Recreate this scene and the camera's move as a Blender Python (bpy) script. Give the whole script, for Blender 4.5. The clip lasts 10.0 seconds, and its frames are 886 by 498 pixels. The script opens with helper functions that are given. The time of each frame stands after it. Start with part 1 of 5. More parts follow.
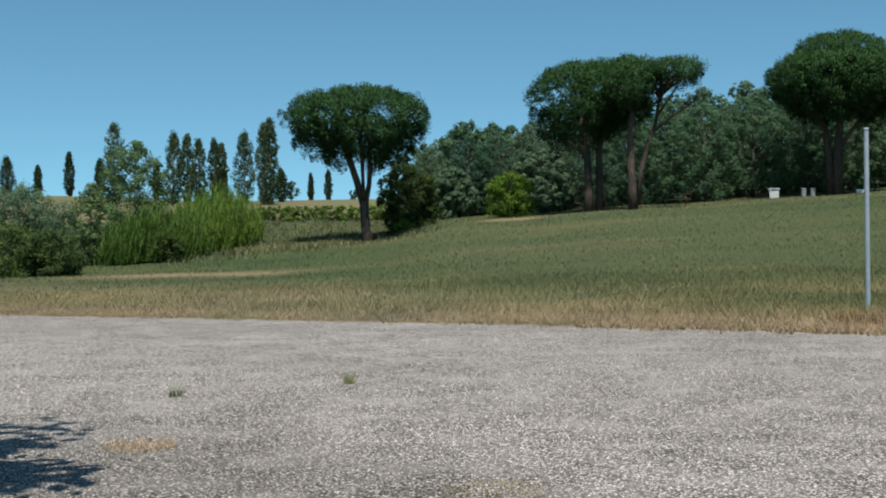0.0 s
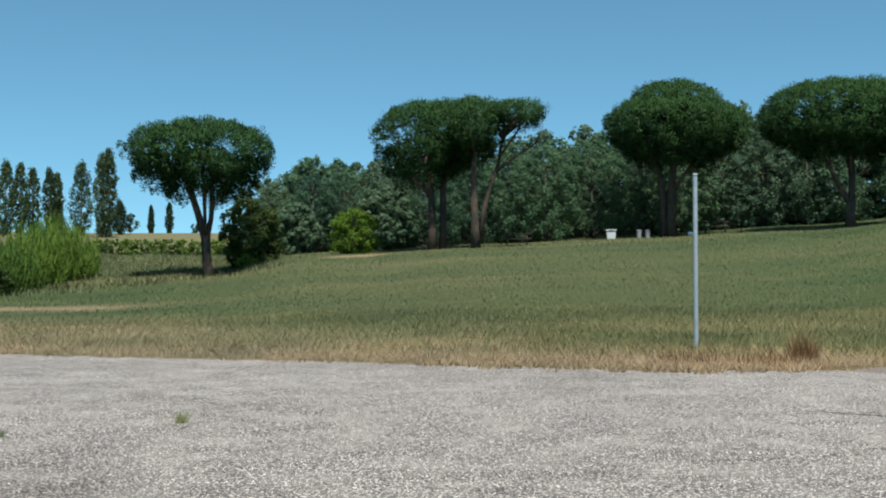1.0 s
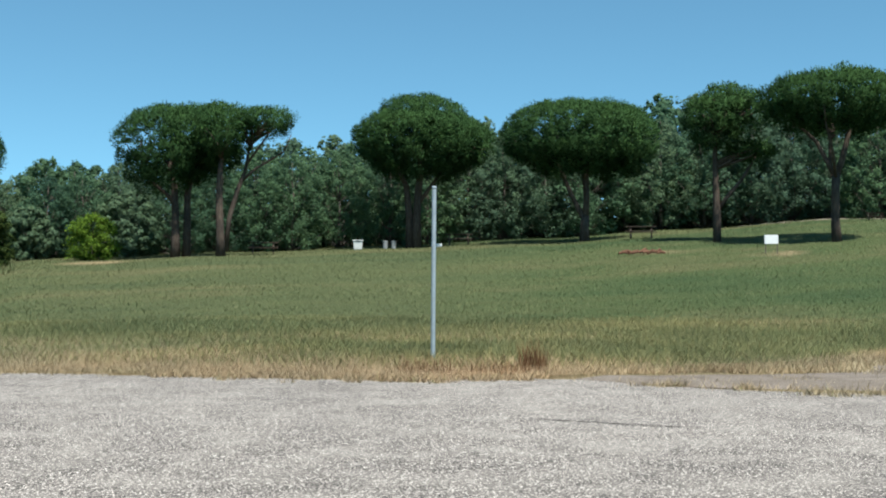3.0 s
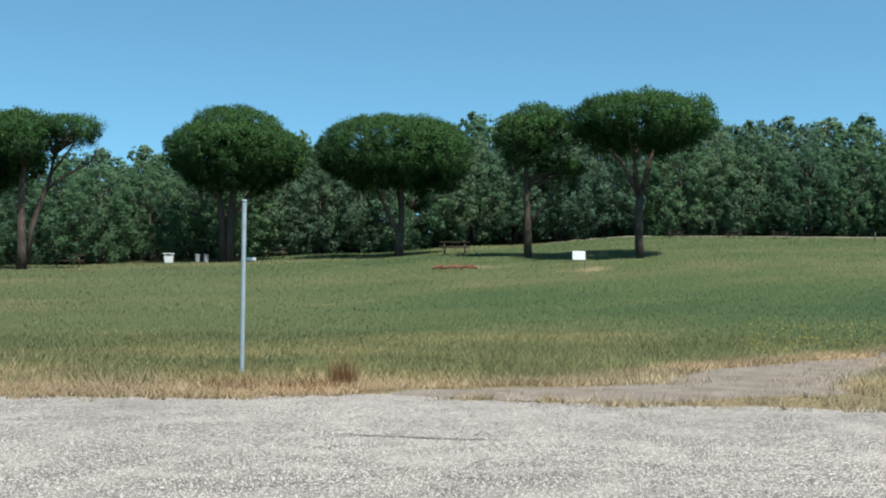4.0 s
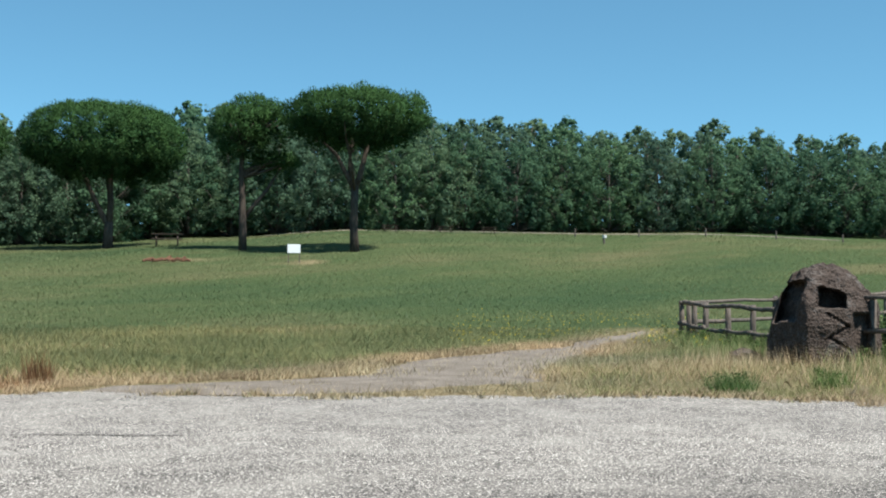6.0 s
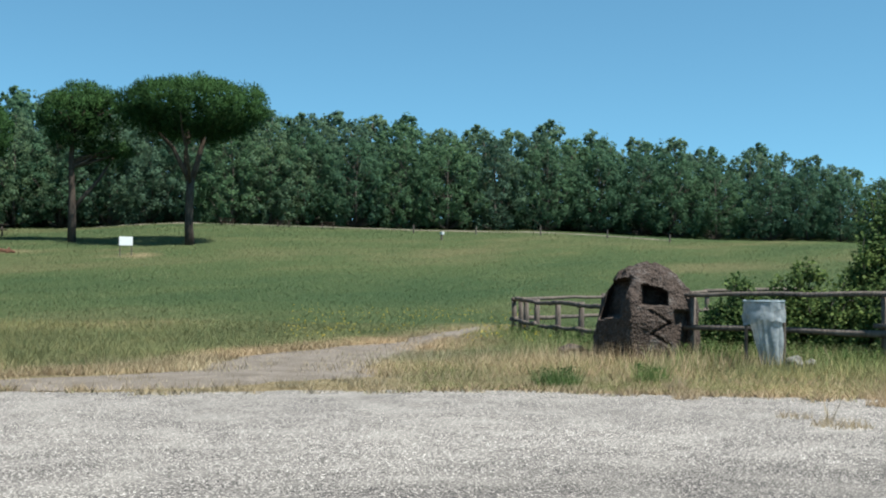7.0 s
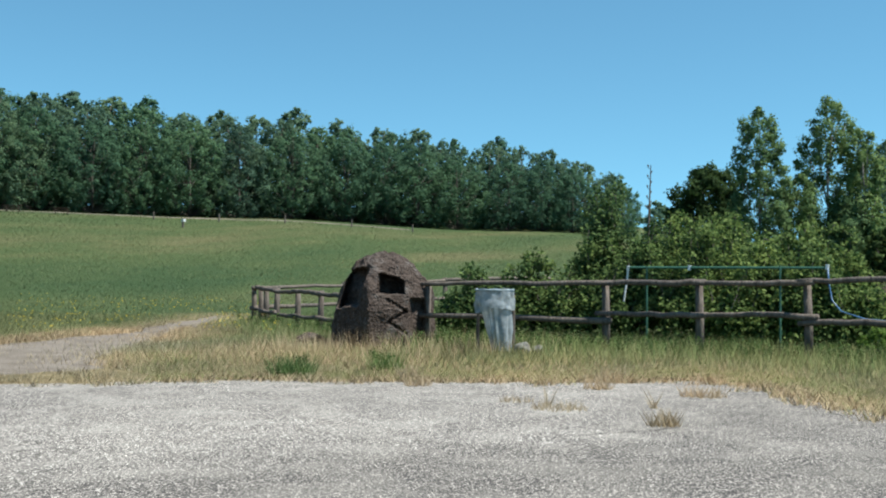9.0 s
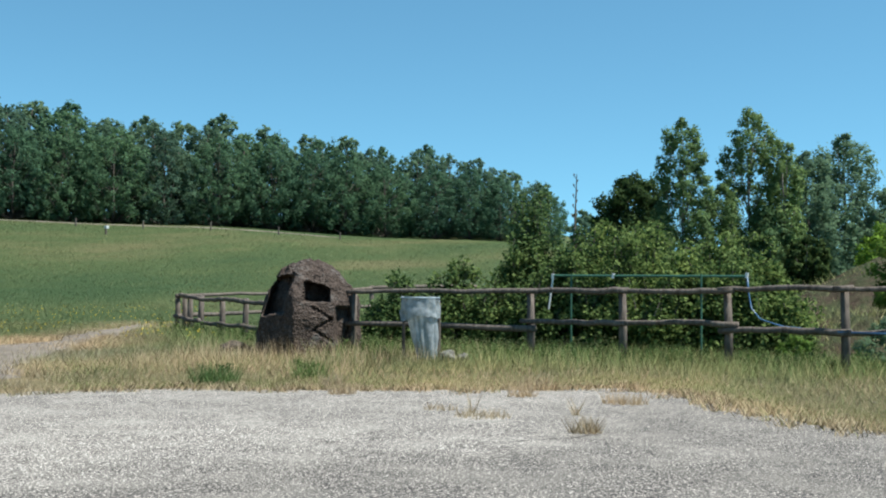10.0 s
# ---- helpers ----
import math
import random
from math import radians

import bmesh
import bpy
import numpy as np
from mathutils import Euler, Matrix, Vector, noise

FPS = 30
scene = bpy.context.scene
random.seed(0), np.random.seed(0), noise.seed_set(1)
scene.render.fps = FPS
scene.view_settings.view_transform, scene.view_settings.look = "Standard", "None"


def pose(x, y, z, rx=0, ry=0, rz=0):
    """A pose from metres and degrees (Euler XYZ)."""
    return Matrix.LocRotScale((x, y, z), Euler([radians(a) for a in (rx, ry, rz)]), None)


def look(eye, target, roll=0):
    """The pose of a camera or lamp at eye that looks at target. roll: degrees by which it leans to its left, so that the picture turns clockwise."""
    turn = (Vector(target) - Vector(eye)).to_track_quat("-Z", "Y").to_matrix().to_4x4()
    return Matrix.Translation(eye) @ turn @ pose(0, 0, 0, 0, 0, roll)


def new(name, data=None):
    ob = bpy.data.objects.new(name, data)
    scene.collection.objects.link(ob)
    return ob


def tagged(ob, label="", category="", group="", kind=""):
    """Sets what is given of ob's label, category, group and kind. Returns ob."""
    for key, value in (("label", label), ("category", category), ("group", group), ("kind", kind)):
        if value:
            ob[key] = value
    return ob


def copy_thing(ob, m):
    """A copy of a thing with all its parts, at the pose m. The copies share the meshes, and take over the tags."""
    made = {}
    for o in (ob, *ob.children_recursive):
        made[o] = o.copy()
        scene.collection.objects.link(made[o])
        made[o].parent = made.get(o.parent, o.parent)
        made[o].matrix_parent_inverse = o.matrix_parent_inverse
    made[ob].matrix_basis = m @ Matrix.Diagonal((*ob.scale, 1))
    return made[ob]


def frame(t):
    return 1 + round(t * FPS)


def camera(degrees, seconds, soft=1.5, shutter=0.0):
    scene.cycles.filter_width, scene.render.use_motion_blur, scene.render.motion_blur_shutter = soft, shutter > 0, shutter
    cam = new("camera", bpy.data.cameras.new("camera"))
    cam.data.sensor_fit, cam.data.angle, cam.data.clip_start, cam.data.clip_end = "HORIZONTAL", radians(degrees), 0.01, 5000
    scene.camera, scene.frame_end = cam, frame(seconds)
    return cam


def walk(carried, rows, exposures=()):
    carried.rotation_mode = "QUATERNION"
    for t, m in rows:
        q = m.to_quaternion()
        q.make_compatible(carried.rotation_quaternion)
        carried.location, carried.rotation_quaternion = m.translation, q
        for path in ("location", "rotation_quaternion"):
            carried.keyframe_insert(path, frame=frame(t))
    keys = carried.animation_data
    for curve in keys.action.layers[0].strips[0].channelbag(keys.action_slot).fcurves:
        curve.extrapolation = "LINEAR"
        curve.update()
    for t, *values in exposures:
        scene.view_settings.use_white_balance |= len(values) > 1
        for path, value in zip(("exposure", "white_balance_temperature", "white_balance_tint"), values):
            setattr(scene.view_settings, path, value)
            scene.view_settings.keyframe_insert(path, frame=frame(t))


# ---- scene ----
EXPOSURES = [(0.0, 0.3, 6350, 9), (1.0, 0.5, 6300, 8), (2.0, 0.65, 6300, 7), (4.5, 0.85, 6250, 7), (7.5, 0.8, 6200, 6), (10.0, 0.82, 6150, 5)]
cam = camera(41.24, 10.0, 2.0)
PATH = [
    (0, (0.000, -0.004, 1.339), (-0.490, 19.990, 1.341), -0.84),
    (0.5, (0.028, -0.024, 1.354), (0.795, 19.960, 1.642), -0.38),
    (1, (0.060, -0.031, 1.355), (2.203, 19.845, 1.953), -0.20),
    (1.5, (0.093, -0.023, 1.359), (3.414, 19.685, 2.112), -0.30),
    (2, (0.129, -0.021, 1.354), (4.445, 19.493, 2.133), -0.03),
    (2.2, (0.149, -0.016, 1.354), (4.715, 19.442, 2.097), -0.10),
    (3.3, (0.294, 0.040, 1.359), (7.488, 18.684, 2.179), 0.21),
    (3.5, (0.317, 0.036, 1.358), (8.156, 18.415, 2.221), 0.07),
    (4, (0.351, -0.007, 1.365), (9.485, 17.756, 2.385), 0.21),
    (4.5, (0.384, -0.021, 1.364), (10.612, 17.132, 2.439), 0.26),
    (5, (0.420, -0.046, 1.358), (11.761, 16.390, 2.477), 0.17),
    (5.5, (0.453, -0.083, 1.363), (12.669, 15.721, 2.372), -0.08),
    (6.8, (0.483, -0.223, 1.357), (15.089, 13.413, 2.217), 0.35),
    (7, (0.488, -0.253, 1.358), (15.491, 12.945, 2.204), 0.38),
    (7.5, (0.490, -0.305, 1.361), (16.231, 12.012, 2.097), 0.34),
    (8, (0.508, -0.349, 1.361), (16.906, 11.079, 2.081), 0.37),
    (8.5, (0.524, -0.387, 1.363), (17.504, 10.153, 2.149), 0.57),
    (9, (0.543, -0.416, 1.366), (18.017, 9.290, 2.044), 0.33),
    (9.5, (0.546, -0.441, 1.368), (18.339, 8.661, 2.122), 0.29),
    (10, (0.564, -0.457, 1.365), (18.592, 8.164, 2.185), 0.37),
]
walk(cam, [(t, look(eye, target, roll)) for t, eye, target, roll in PATH], EXPOSURES)

# ---- light ----
SUN_BEARING, SUN_HEIGHT = 172.0, 60.0
world = bpy.data.worlds.new("sky")
scene.world = world
world.use_nodes = True
wn = world.node_tree.nodes
sky = wn.new("ShaderNodeTexSky")
sky.sky_type, sky.sun_disc = "NISHITA", False
sky.sun_elevation, sky.sun_rotation = radians(SUN_HEIGHT), radians(SUN_BEARING)
sky.altitude, sky.air_density, sky.dust_density, sky.ozone_density = 1100, 0.85, 0.0, 4.0
wn["Background"].inputs["Strength"].default_value = 0.109
tint = wn.new("ShaderNodeMix")
tint.data_type, tint.blend_type = "RGBA", "MULTIPLY"
tint.inputs[0].default_value, tint.inputs[7].default_value = 1.0, (0.80, 1.07, 0.90, 1)
# The haze at the horizon is thin: the sky is read a little above each direction.
sky_way = wn.new("ShaderNodeTexCoord")
raised = wn.new("ShaderNodeVectorMath")
raised.inputs[1].default_value = (0.0, 0.0, 0.08)
level = wn.new("ShaderNodeVectorMath")
level.operation = "NORMALIZE"
world.node_tree.links.new(sky_way.outputs["Generated"], raised.inputs[0])
world.node_tree.links.new(raised.outputs[0], level.inputs[0])
world.node_tree.links.new(level.outputs[0], sky.inputs["Vector"])
world.node_tree.links.new(sky.outputs[0], tint.inputs[6])
world.node_tree.links.new(tint.outputs[2], wn["Background"].inputs["Color"])
sun_data = bpy.data.lights.new("sun", "SUN")
sun_data.energy, sun_data.angle, sun_data.color = 4.4, radians(0.6), (1.0, 0.95, 0.87)
sun = new("sun", sun_data)
sb, sh = radians(SUN_BEARING), radians(SUN_HEIGHT)
sun.matrix_world = look((40 * math.sin(sb) * math.cos(sh), 40 * math.cos(sb) * math.cos(sh), 40 * math.sin(sh)), (0, 0, 0))


# ---- materials ----
def shader(name, rough=0.8, spec=0.3):
    """A material with its node tree and its main shader."""
    m = bpy.data.materials.new(name)
    m.use_nodes = True
    b = m.node_tree.nodes["Principled BSDF"]
    b.inputs["Roughness"].default_value = rough
    b.inputs["Specular IOR Level"].default_value = spec
    return m, m.node_tree, b


def node(nt, kind, **given):
    n = nt.nodes.new(kind)
    for key, value in given.items():
        n.inputs[key.replace("_", " ")].default_value = value
    return n


def spots(nt, scale, detail=3.0, rough=0.55, vec=None):
    n = node(nt, "ShaderNodeTexNoise", Scale=scale, Detail=detail, Roughness=rough)
    if vec is None:
        vec = place_of(nt)
    nt.links.new(vec, n.inputs["Vector"])
    return n.outputs["Fac"]


def place_of(nt):
    return nt.nodes.new("ShaderNodeNewGeometry").outputs["Position"]


def ramp(nt, fac, *stops):
    r = nt.nodes.new("ShaderNodeValToRGB")
    while len(r.color_ramp.elements) < len(stops):
        r.color_ramp.elements.new(0.5)
    for e, (at, col) in zip(r.color_ramp.elements, stops):
        e.position, e.color = at, (*col, 1)
    nt.links.new(fac, r.inputs["Fac"])
    return r.outputs["Color"]


def mixed(nt, fac, a, b, blend="MIX"):
    m = nt.nodes.new("ShaderNodeMix")
    m.data_type, m.blend_type = "RGBA", blend
    for value, socket in ((fac, m.inputs[0]), (a, m.inputs[6]), (b, m.inputs[7])):
        if isinstance(value, (int, float)):
            socket.default_value = value
        elif isinstance(value, tuple):
            socket.default_value = (*value, 1)
        else:
            nt.links.new(value, socket)
    return m.outputs[2]


def relief(nt, b, height, strength, distance):
    n = node(nt, "ShaderNodeBump", Strength=strength, Distance=distance)
    nt.links.new(height, n.inputs["Height"])
    nt.links.new(n.outputs["Normal"], b.inputs["Normal"])


def leaf_mat(name, dark, light, pale=0.0, through_light=0.45, patch=0.5):
    """Foliage: every leaf its own shade between dark and light, with larger patches, and some light through it."""
    m, nt, b = shader(name, 0.75, 0.1)
    island = nt.nodes.new("ShaderNodeNewGeometry").outputs["Random Per Island"]
    each = ramp(nt, island, (0.0, dark), (1.0, light))
    whole = nt.nodes.new("ShaderNodeObjectInfo").outputs["Random"]
    tone = ramp(nt, whole, (0.0, (0.78, 0.82, 0.86)), (1.0, (1.15, 1.08, 0.95)))
    col = mixed(nt, 1.0, each, tone, "MULTIPLY")
    big = ramp(nt, spots(nt, patch, 2.0), (0.35, (0.8, 0.84, 0.85)), (0.7, (1.15, 1.12, 1.0)))
    col = mixed(nt, 1.0, col, big, "MULTIPLY")
    nt.links.new(col, b.inputs["Base Color"])
    t = nt.nodes.new("ShaderNodeBsdfTranslucent")
    nt.links.new(col, t.inputs["Color"])
    mix = node(nt, "ShaderNodeMixShader", Fac=through_light)
    nt.links.new(b.outputs[0], mix.inputs[1])
    nt.links.new(t.outputs[0], mix.inputs[2])
    nt.links.new(mix.outputs[0], nt.nodes["Material Output"].inputs["Surface"])
    return m


def bark_mat(name, dark, light, scale=9.0):
    m, nt, b = shader(name, 0.9, 0.15)
    w = node(nt, "ShaderNodeMapping")
    w.inputs["Scale"].default_value = (1, 1, 0.25)
    nt.links.new(place_of(nt), w.inputs["Vector"])
    f = spots(nt, scale, 5.0, 0.65, w.outputs[0])
    col = ramp(nt, f, (0.3, dark), (0.7, light))
    col = mixed(nt, 1.0, col, ramp(nt, spots(nt, 0.9), (0.3, (0.75, 0.75, 0.78)), (0.7, (1.15, 1.1, 1.05))), "MULTIPLY")
    nt.links.new(col, b.inputs["Base Color"])
    relief(nt, b, f, 0.8, 0.04)
    return m


def plain_mat(name, col, rough=0.6, spec=0.3, metal=0.0, wear=0.15, scale=6.0):
    m, nt, b = shader(name, rough, spec)
    b.inputs["Metallic"].default_value = metal
    lo, hi = tuple(c * (1 - wear) for c in col), tuple(min(1, c * (1 + wear)) for c in col)
    f = spots(nt, scale, 4.0, 0.6)
    nt.links.new(ramp(nt, f, (0.3, lo), (0.7, hi)), b.inputs["Base Color"])
    relief(nt, b, f, 0.2, 0.01)
    return m


def asphalt_mat():
    """Worn chip-seal: pale stone chips in grey binder, bleached patches, brownish dust."""
    m, nt, b = shader("worn_asphalt", 0.85, 0.3)
    v = node(nt, "ShaderNodeTexVoronoi", Scale=62.0)
    nt.links.new(place_of(nt), v.inputs["Vector"])
    chip = nt.nodes.new("ShaderNodeSeparateColor")
    nt.links.new(v.outputs["Color"], chip.inputs[0])
    stones = ramp(nt, chip.outputs[0], (0.0, (0.075, 0.07, 0.065)), (0.4, (0.27, 0.252, 0.232)), (0.78, (0.53, 0.50, 0.46)), (1.0, (0.95, 0.91, 0.845)))
    gap = ramp(nt, v.outputs["Distance"], (0.25, (1.2, 1.19, 1.18)), (0.6, (0.13, 0.126, 0.122)))
    col = mixed(nt, 1.0, stones, gap, "MULTIPLY")
    fine = ramp(nt, spots(nt, 26.0, 5.0, 0.85), (0.38, (0.52, 0.52, 0.52)), (0.62, (1.38, 1.37, 1.36)))
    col = mixed(nt, 1.0, col, fine, "MULTIPLY")
    worn = spots(nt, 0.22, 4.0, 0.6)
    col = mixed(nt, 1.0, col, ramp(nt, worn, (0.36, (1.16, 1.11, 1.08)), (0.66, (1.48, 1.42, 1.38))), "MULTIPLY")
    dust = ramp(nt, spots(nt, 1.3, 4.0), (0.42, (0, 0, 0)), (0.8, (0.55, 0.55, 0.55)))
    col = mixed(nt, dust, col, (0.42, 0.38, 0.33))
    # Three ragged patches where the seal is darker.
    for at, reach in (((-4.0, 4.0, 0.0), 6.5), ((14.5, -1.0, 0.0), 6.5), ((6.5, 1.5, 0.0), 5.5)):
        gap = node(nt, "ShaderNodeVectorMath")
        gap.operation = "DISTANCE"
        gap.inputs[1].default_value = at
        nt.links.new(place_of(nt), gap.inputs[0])
        rag = nt.nodes.new("ShaderNodeMath")
        rag.operation = "MULTIPLY_ADD"
        nt.links.new(spots(nt, 0.8, 5.0, 0.6), rag.inputs[0])
        rag.inputs[1].default_value = 4.0
        nt.links.new(gap.outputs["Value"], rag.inputs[2])
        part_of = nt.nodes.new("ShaderNodeMath")
        part_of.operation = "DIVIDE"
        nt.links.new(rag.outputs[0], part_of.inputs[0])
        part_of.inputs[1].default_value = reach + 2.0
        col = mixed(nt, 1.0, col, ramp(nt, part_of.outputs[0], (0.72, (0.74, 0.735, 0.73)), (0.95, (1, 1, 1))), "MULTIPLY")
    nt.links.new(col, b.inputs["Base Color"])
    relief(nt, b, v.outputs["Distance"], 0.7, 0.006)
    return m


def soil_mat():
    """Meadow floor under the grass: green and straw in drifts."""
    m, nt, b = shader("meadow_soil", 0.95, 0.1)
    drift = node(nt, "ShaderNodeMapping")
    drift.inputs["Rotation"].default_value = (0, 0, radians(35))
    drift.inputs["Scale"].default_value = (0.35, 1.0, 1.0)
    nt.links.new(place_of(nt), drift.inputs["Vector"])
    a = spots(nt, 0.13, 5.0, 0.6, drift.outputs[0])
    col = ramp(nt, a, (0.34, (0.055, 0.092, 0.038)), (0.52, (0.086, 0.116, 0.046)), (0.68, (0.15, 0.145, 0.07)))
    blades = ramp(nt, spots(nt, 14.0, 5.0, 0.75), (0.3, (0.55, 0.58, 0.55)), (0.7, (1.35, 1.3, 1.3)))
    col = mixed(nt, 1.0, col, blades, "MULTIPLY")
    fd = nt.nodes.new("ShaderNodeAttribute")
    fd.attribute_name = "dry"
    straw = ramp(nt, spots(nt, 9.0, 5.0, 0.7), (0.3, (0.19, 0.14, 0.075)), (0.7, (0.42, 0.33, 0.19)))
    col = mixed(nt, fd.outputs["Fac"], col, straw)
    nt.links.new(col, b.inputs["Base Color"])
    relief(nt, b, spots(nt, 11.0, 5.0, 0.75), 1.0, 0.12)
    return m


def dirt_mat():
    m, nt, b = shader("trodden_dirt", 0.95, 0.1)
    col = ramp(nt, spots(nt, 1.6, 5.0, 0.65), (0.3, (0.15, 0.124, 0.10)), (0.7, (0.26, 0.22, 0.185)))
    col = mixed(nt, 1.0, col, ramp(nt, spots(nt, 38.0, 3.0, 0.7), (0.3, (0.65, 0.65, 0.65)), (0.7, (1.3, 1.3, 1.28))), "MULTIPLY")
    nt.links.new(col, b.inputs["Base Color"])
    relief(nt, b, spots(nt, 24.0, 5.0, 0.7), 0.8, 0.03)
    return m


def blade_mat(name, *cols):
    m, nt, b = shader(name, 0.75, 0.15)
    island = nt.nodes.new("ShaderNodeNewGeometry").outputs["Random Per Island"]
    col = ramp(nt, island, *[(k / (len(cols) - 1), c) for k, c in enumerate(cols)])
    col = mixed(nt, 1.0, col, ramp(nt, spots(nt, 0.35, 4.0), (0.35, (0.82, 0.84, 0.84)), (0.68, (1.16, 1.12, 1.08))), "MULTIPLY")
    drift = node(nt, "ShaderNodeMapping")
    drift.inputs["Rotation"].default_value = (0, 0, radians(35))
    drift.inputs["Scale"].default_value = (0.4, 1.0, 1.0)
    nt.links.new(place_of(nt), drift.inputs["Vector"])
    col = mixed(nt, 1.0, col, ramp(nt, spots(nt, 0.13, 4.0, 0.6, drift.outputs[0]), (0.36, (0.72, 0.84, 0.82)), (0.66, (1.28, 1.12, 1.05))), "MULTIPLY")
    nt.links.new(col, b.inputs["Base Color"])
    t = nt.nodes.new("ShaderNodeBsdfTranslucent")
    nt.links.new(col, t.inputs["Color"])
    mix = node(nt, "ShaderNodeMixShader", Fac=0.3)
    nt.links.new(b.outputs[0], mix.inputs[1])
    nt.links.new(t.outputs[0], mix.inputs[2])
    nt.links.new(mix.outputs[0], nt.nodes["Material Output"].inputs["Surface"])
    return m


def rock_mat():
    """Brown volcanic tufa: pitted, with grey lichen above."""
    m, nt, b = shader("brown_tufa", 0.95, 0.1)
    f = spots(nt, 11.0, 7.0, 0.72)
    col = ramp(nt, f, (0.3, (0.036, 0.027, 0.022)), (0.55, (0.08, 0.06, 0.05)), (0.75, (0.145, 0.115, 0.098)))
    v = node(nt, "ShaderNodeTexVoronoi", Scale=22.0)
    nt.links.new(place_of(nt), v.inputs["Vector"])
    pits = ramp(nt, v.outputs["Distance"], (0.1, (0.45, 0.45, 0.45)), (0.45, (1.1, 1.1, 1.1)))
    col = mixed(nt, 1.0, col, pits, "MULTIPLY")
    lichen = ramp(nt, spots(nt, 3.0, 6.0, 0.75), (0.54, (0, 0, 0)), (0.68, (0.45, 0.45, 0.45)))
    col = mixed(nt, lichen, col, (0.23, 0.215, 0.2))
    nt.links.new(col, b.inputs["Base Color"])
    rough = nt.nodes.new("ShaderNodeMath")
    rough.operation = "ADD"
    nt.links.new(f, rough.inputs[0])
    nt.links.new(v.outputs["Distance"], rough.inputs[1])
    relief(nt, b, rough.outputs[0], 0.9, 0.035)
    return m


def plastic_mat():
    """Thin grey translucent plastic sheet, creased and glossy."""
    m, nt, b = shader("bag_plastic", 0.32, 0.5)
    nt.links.new(ramp(nt, spots(nt, 9.0, 4.0), (0.3, (0.23, 0.26, 0.275)), (0.7, (0.43, 0.46, 0.47))), b.inputs["Base Color"])
    relief(nt, b, spots(nt, 16.0, 4.0, 0.6), 0.7, 0.03)
    t = nt.nodes.new("ShaderNodeBsdfTransparent")
    t.inputs["Color"].default_value = (0.8, 0.84, 0.85, 1)
    mix = node(nt, "ShaderNodeMixShader", Fac=0.26)
    nt.links.new(b.outputs[0], mix.inputs[1])
    nt.links.new(t.outputs[0], mix.inputs[2])
    nt.links.new(mix.outputs[0], nt.nodes["Material Output"].inputs["Surface"])
    return m


def earth_mat():
    """Bare reddish-brown earth, overgrown in drifts with dull green."""
    m, nt, b = shader("bank_earth", 0.95, 0.1)
    col = ramp(nt, spots(nt, 3.5, 5.0, 0.7), (0.3, (0.045, 0.032, 0.024)), (0.7, (0.15, 0.105, 0.075)))
    weeds = ramp(nt, spots(nt, 1.1, 5.0, 0.7), (0.40, (0, 0, 0)), (0.56, (0.85, 0.85, 0.85)))
    green = ramp(nt, spots(nt, 16.0, 4.0, 0.7), (0.3, (0.035, 0.05, 0.022)), (0.7, (0.13, 0.145, 0.07)))
    nt.links.new(mixed(nt, weeds, col, green), b.inputs["Base Color"])
    relief(nt, b, spots(nt, 9.0, 5.0, 0.75), 1.0, 0.15)
    return m


EARTH = earth_mat()
ASPHALT, SOIL, DIRT, ROCK, PLASTIC = asphalt_mat(), soil_mat(), dirt_mat(), rock_mat(), plastic_mat()
PINE_LEAF = leaf_mat("pine_needles", (0.038, 0.09, 0.034), (0.054, 0.118, 0.042), through_light=0.32, patch=0.9)
# Raised and turned bluish: some distance haze sits in this leaf colour.
OAK_LEAF = leaf_mat("oak_leaves", (0.096, 0.178, 0.11), (0.122, 0.215, 0.13), through_light=0.52, patch=0.25)
PALE_LEAF = leaf_mat("grey_green_leaves", (0.12, 0.196, 0.13), (0.15, 0.23, 0.15), through_light=0.52, patch=0.3)
POPLAR_LEAF = leaf_mat("poplar_leaves", (0.05, 0.085, 0.038), (0.12, 0.165, 0.075))
AIRY_LEAF = leaf_mat("young_poplar_leaves", (0.092, 0.16, 0.062), (0.235, 0.325, 0.145), patch=1.2)
CYPRESS_LEAF = leaf_mat("cypress_leaves", (0.022, 0.044, 0.018), (0.06, 0.09, 0.034))
DARK_LEAF = leaf_mat("dark_leaves", (0.034, 0.062, 0.022), (0.085, 0.128, 0.042))
LIME_LEAF = leaf_mat("lime_green_leaves", (0.095, 0.18, 0.024), (0.19, 0.31, 0.055))
REED_LEAF = leaf_mat("cane_leaves", (0.095, 0.175, 0.036), (0.18, 0.27, 0.06), patch=0.7)
HEDGE_LEAF = leaf_mat("hedge_leaves", (0.065, 0.11, 0.04), (0.13, 0.19, 0.065), patch=0.8)
BRAMBLE_LEAF = leaf_mat("bramble_leaves", (0.028, 0.065, 0.018), (0.235, 0.31, 0.11), patch=1.5)
PINE_BARK = bark_mat("pine_bark", (0.035, 0.027, 0.022), (0.11, 0.088, 0.07))
GREY_BARK = bark_mat("grey_bark", (0.06, 0.052, 0.045), (0.17, 0.15, 0.13))
PALE_BARK = bark_mat("pale_bark", (0.15, 0.135, 0.115), (0.33, 0.30, 0.26))
OLD_WOOD = bark_mat("weathered_fence_wood", (0.07, 0.058, 0.049), (0.205, 0.175, 0.15), 14.0)
TABLE_WOOD = bark_mat("dark_stained_planks", (0.05, 0.038, 0.03), (0.13, 0.10, 0.08), 12.0)
RED_WOOD = bark_mat("rusty_red_wood", (0.07, 0.035, 0.024), (0.22, 0.115, 0.07), 10.0)
GALVANISED = plain_mat("galvanised_steel", (0.27, 0.325, 0.355), 0.65, 0.3, 0.1, 0.12, 9.0)
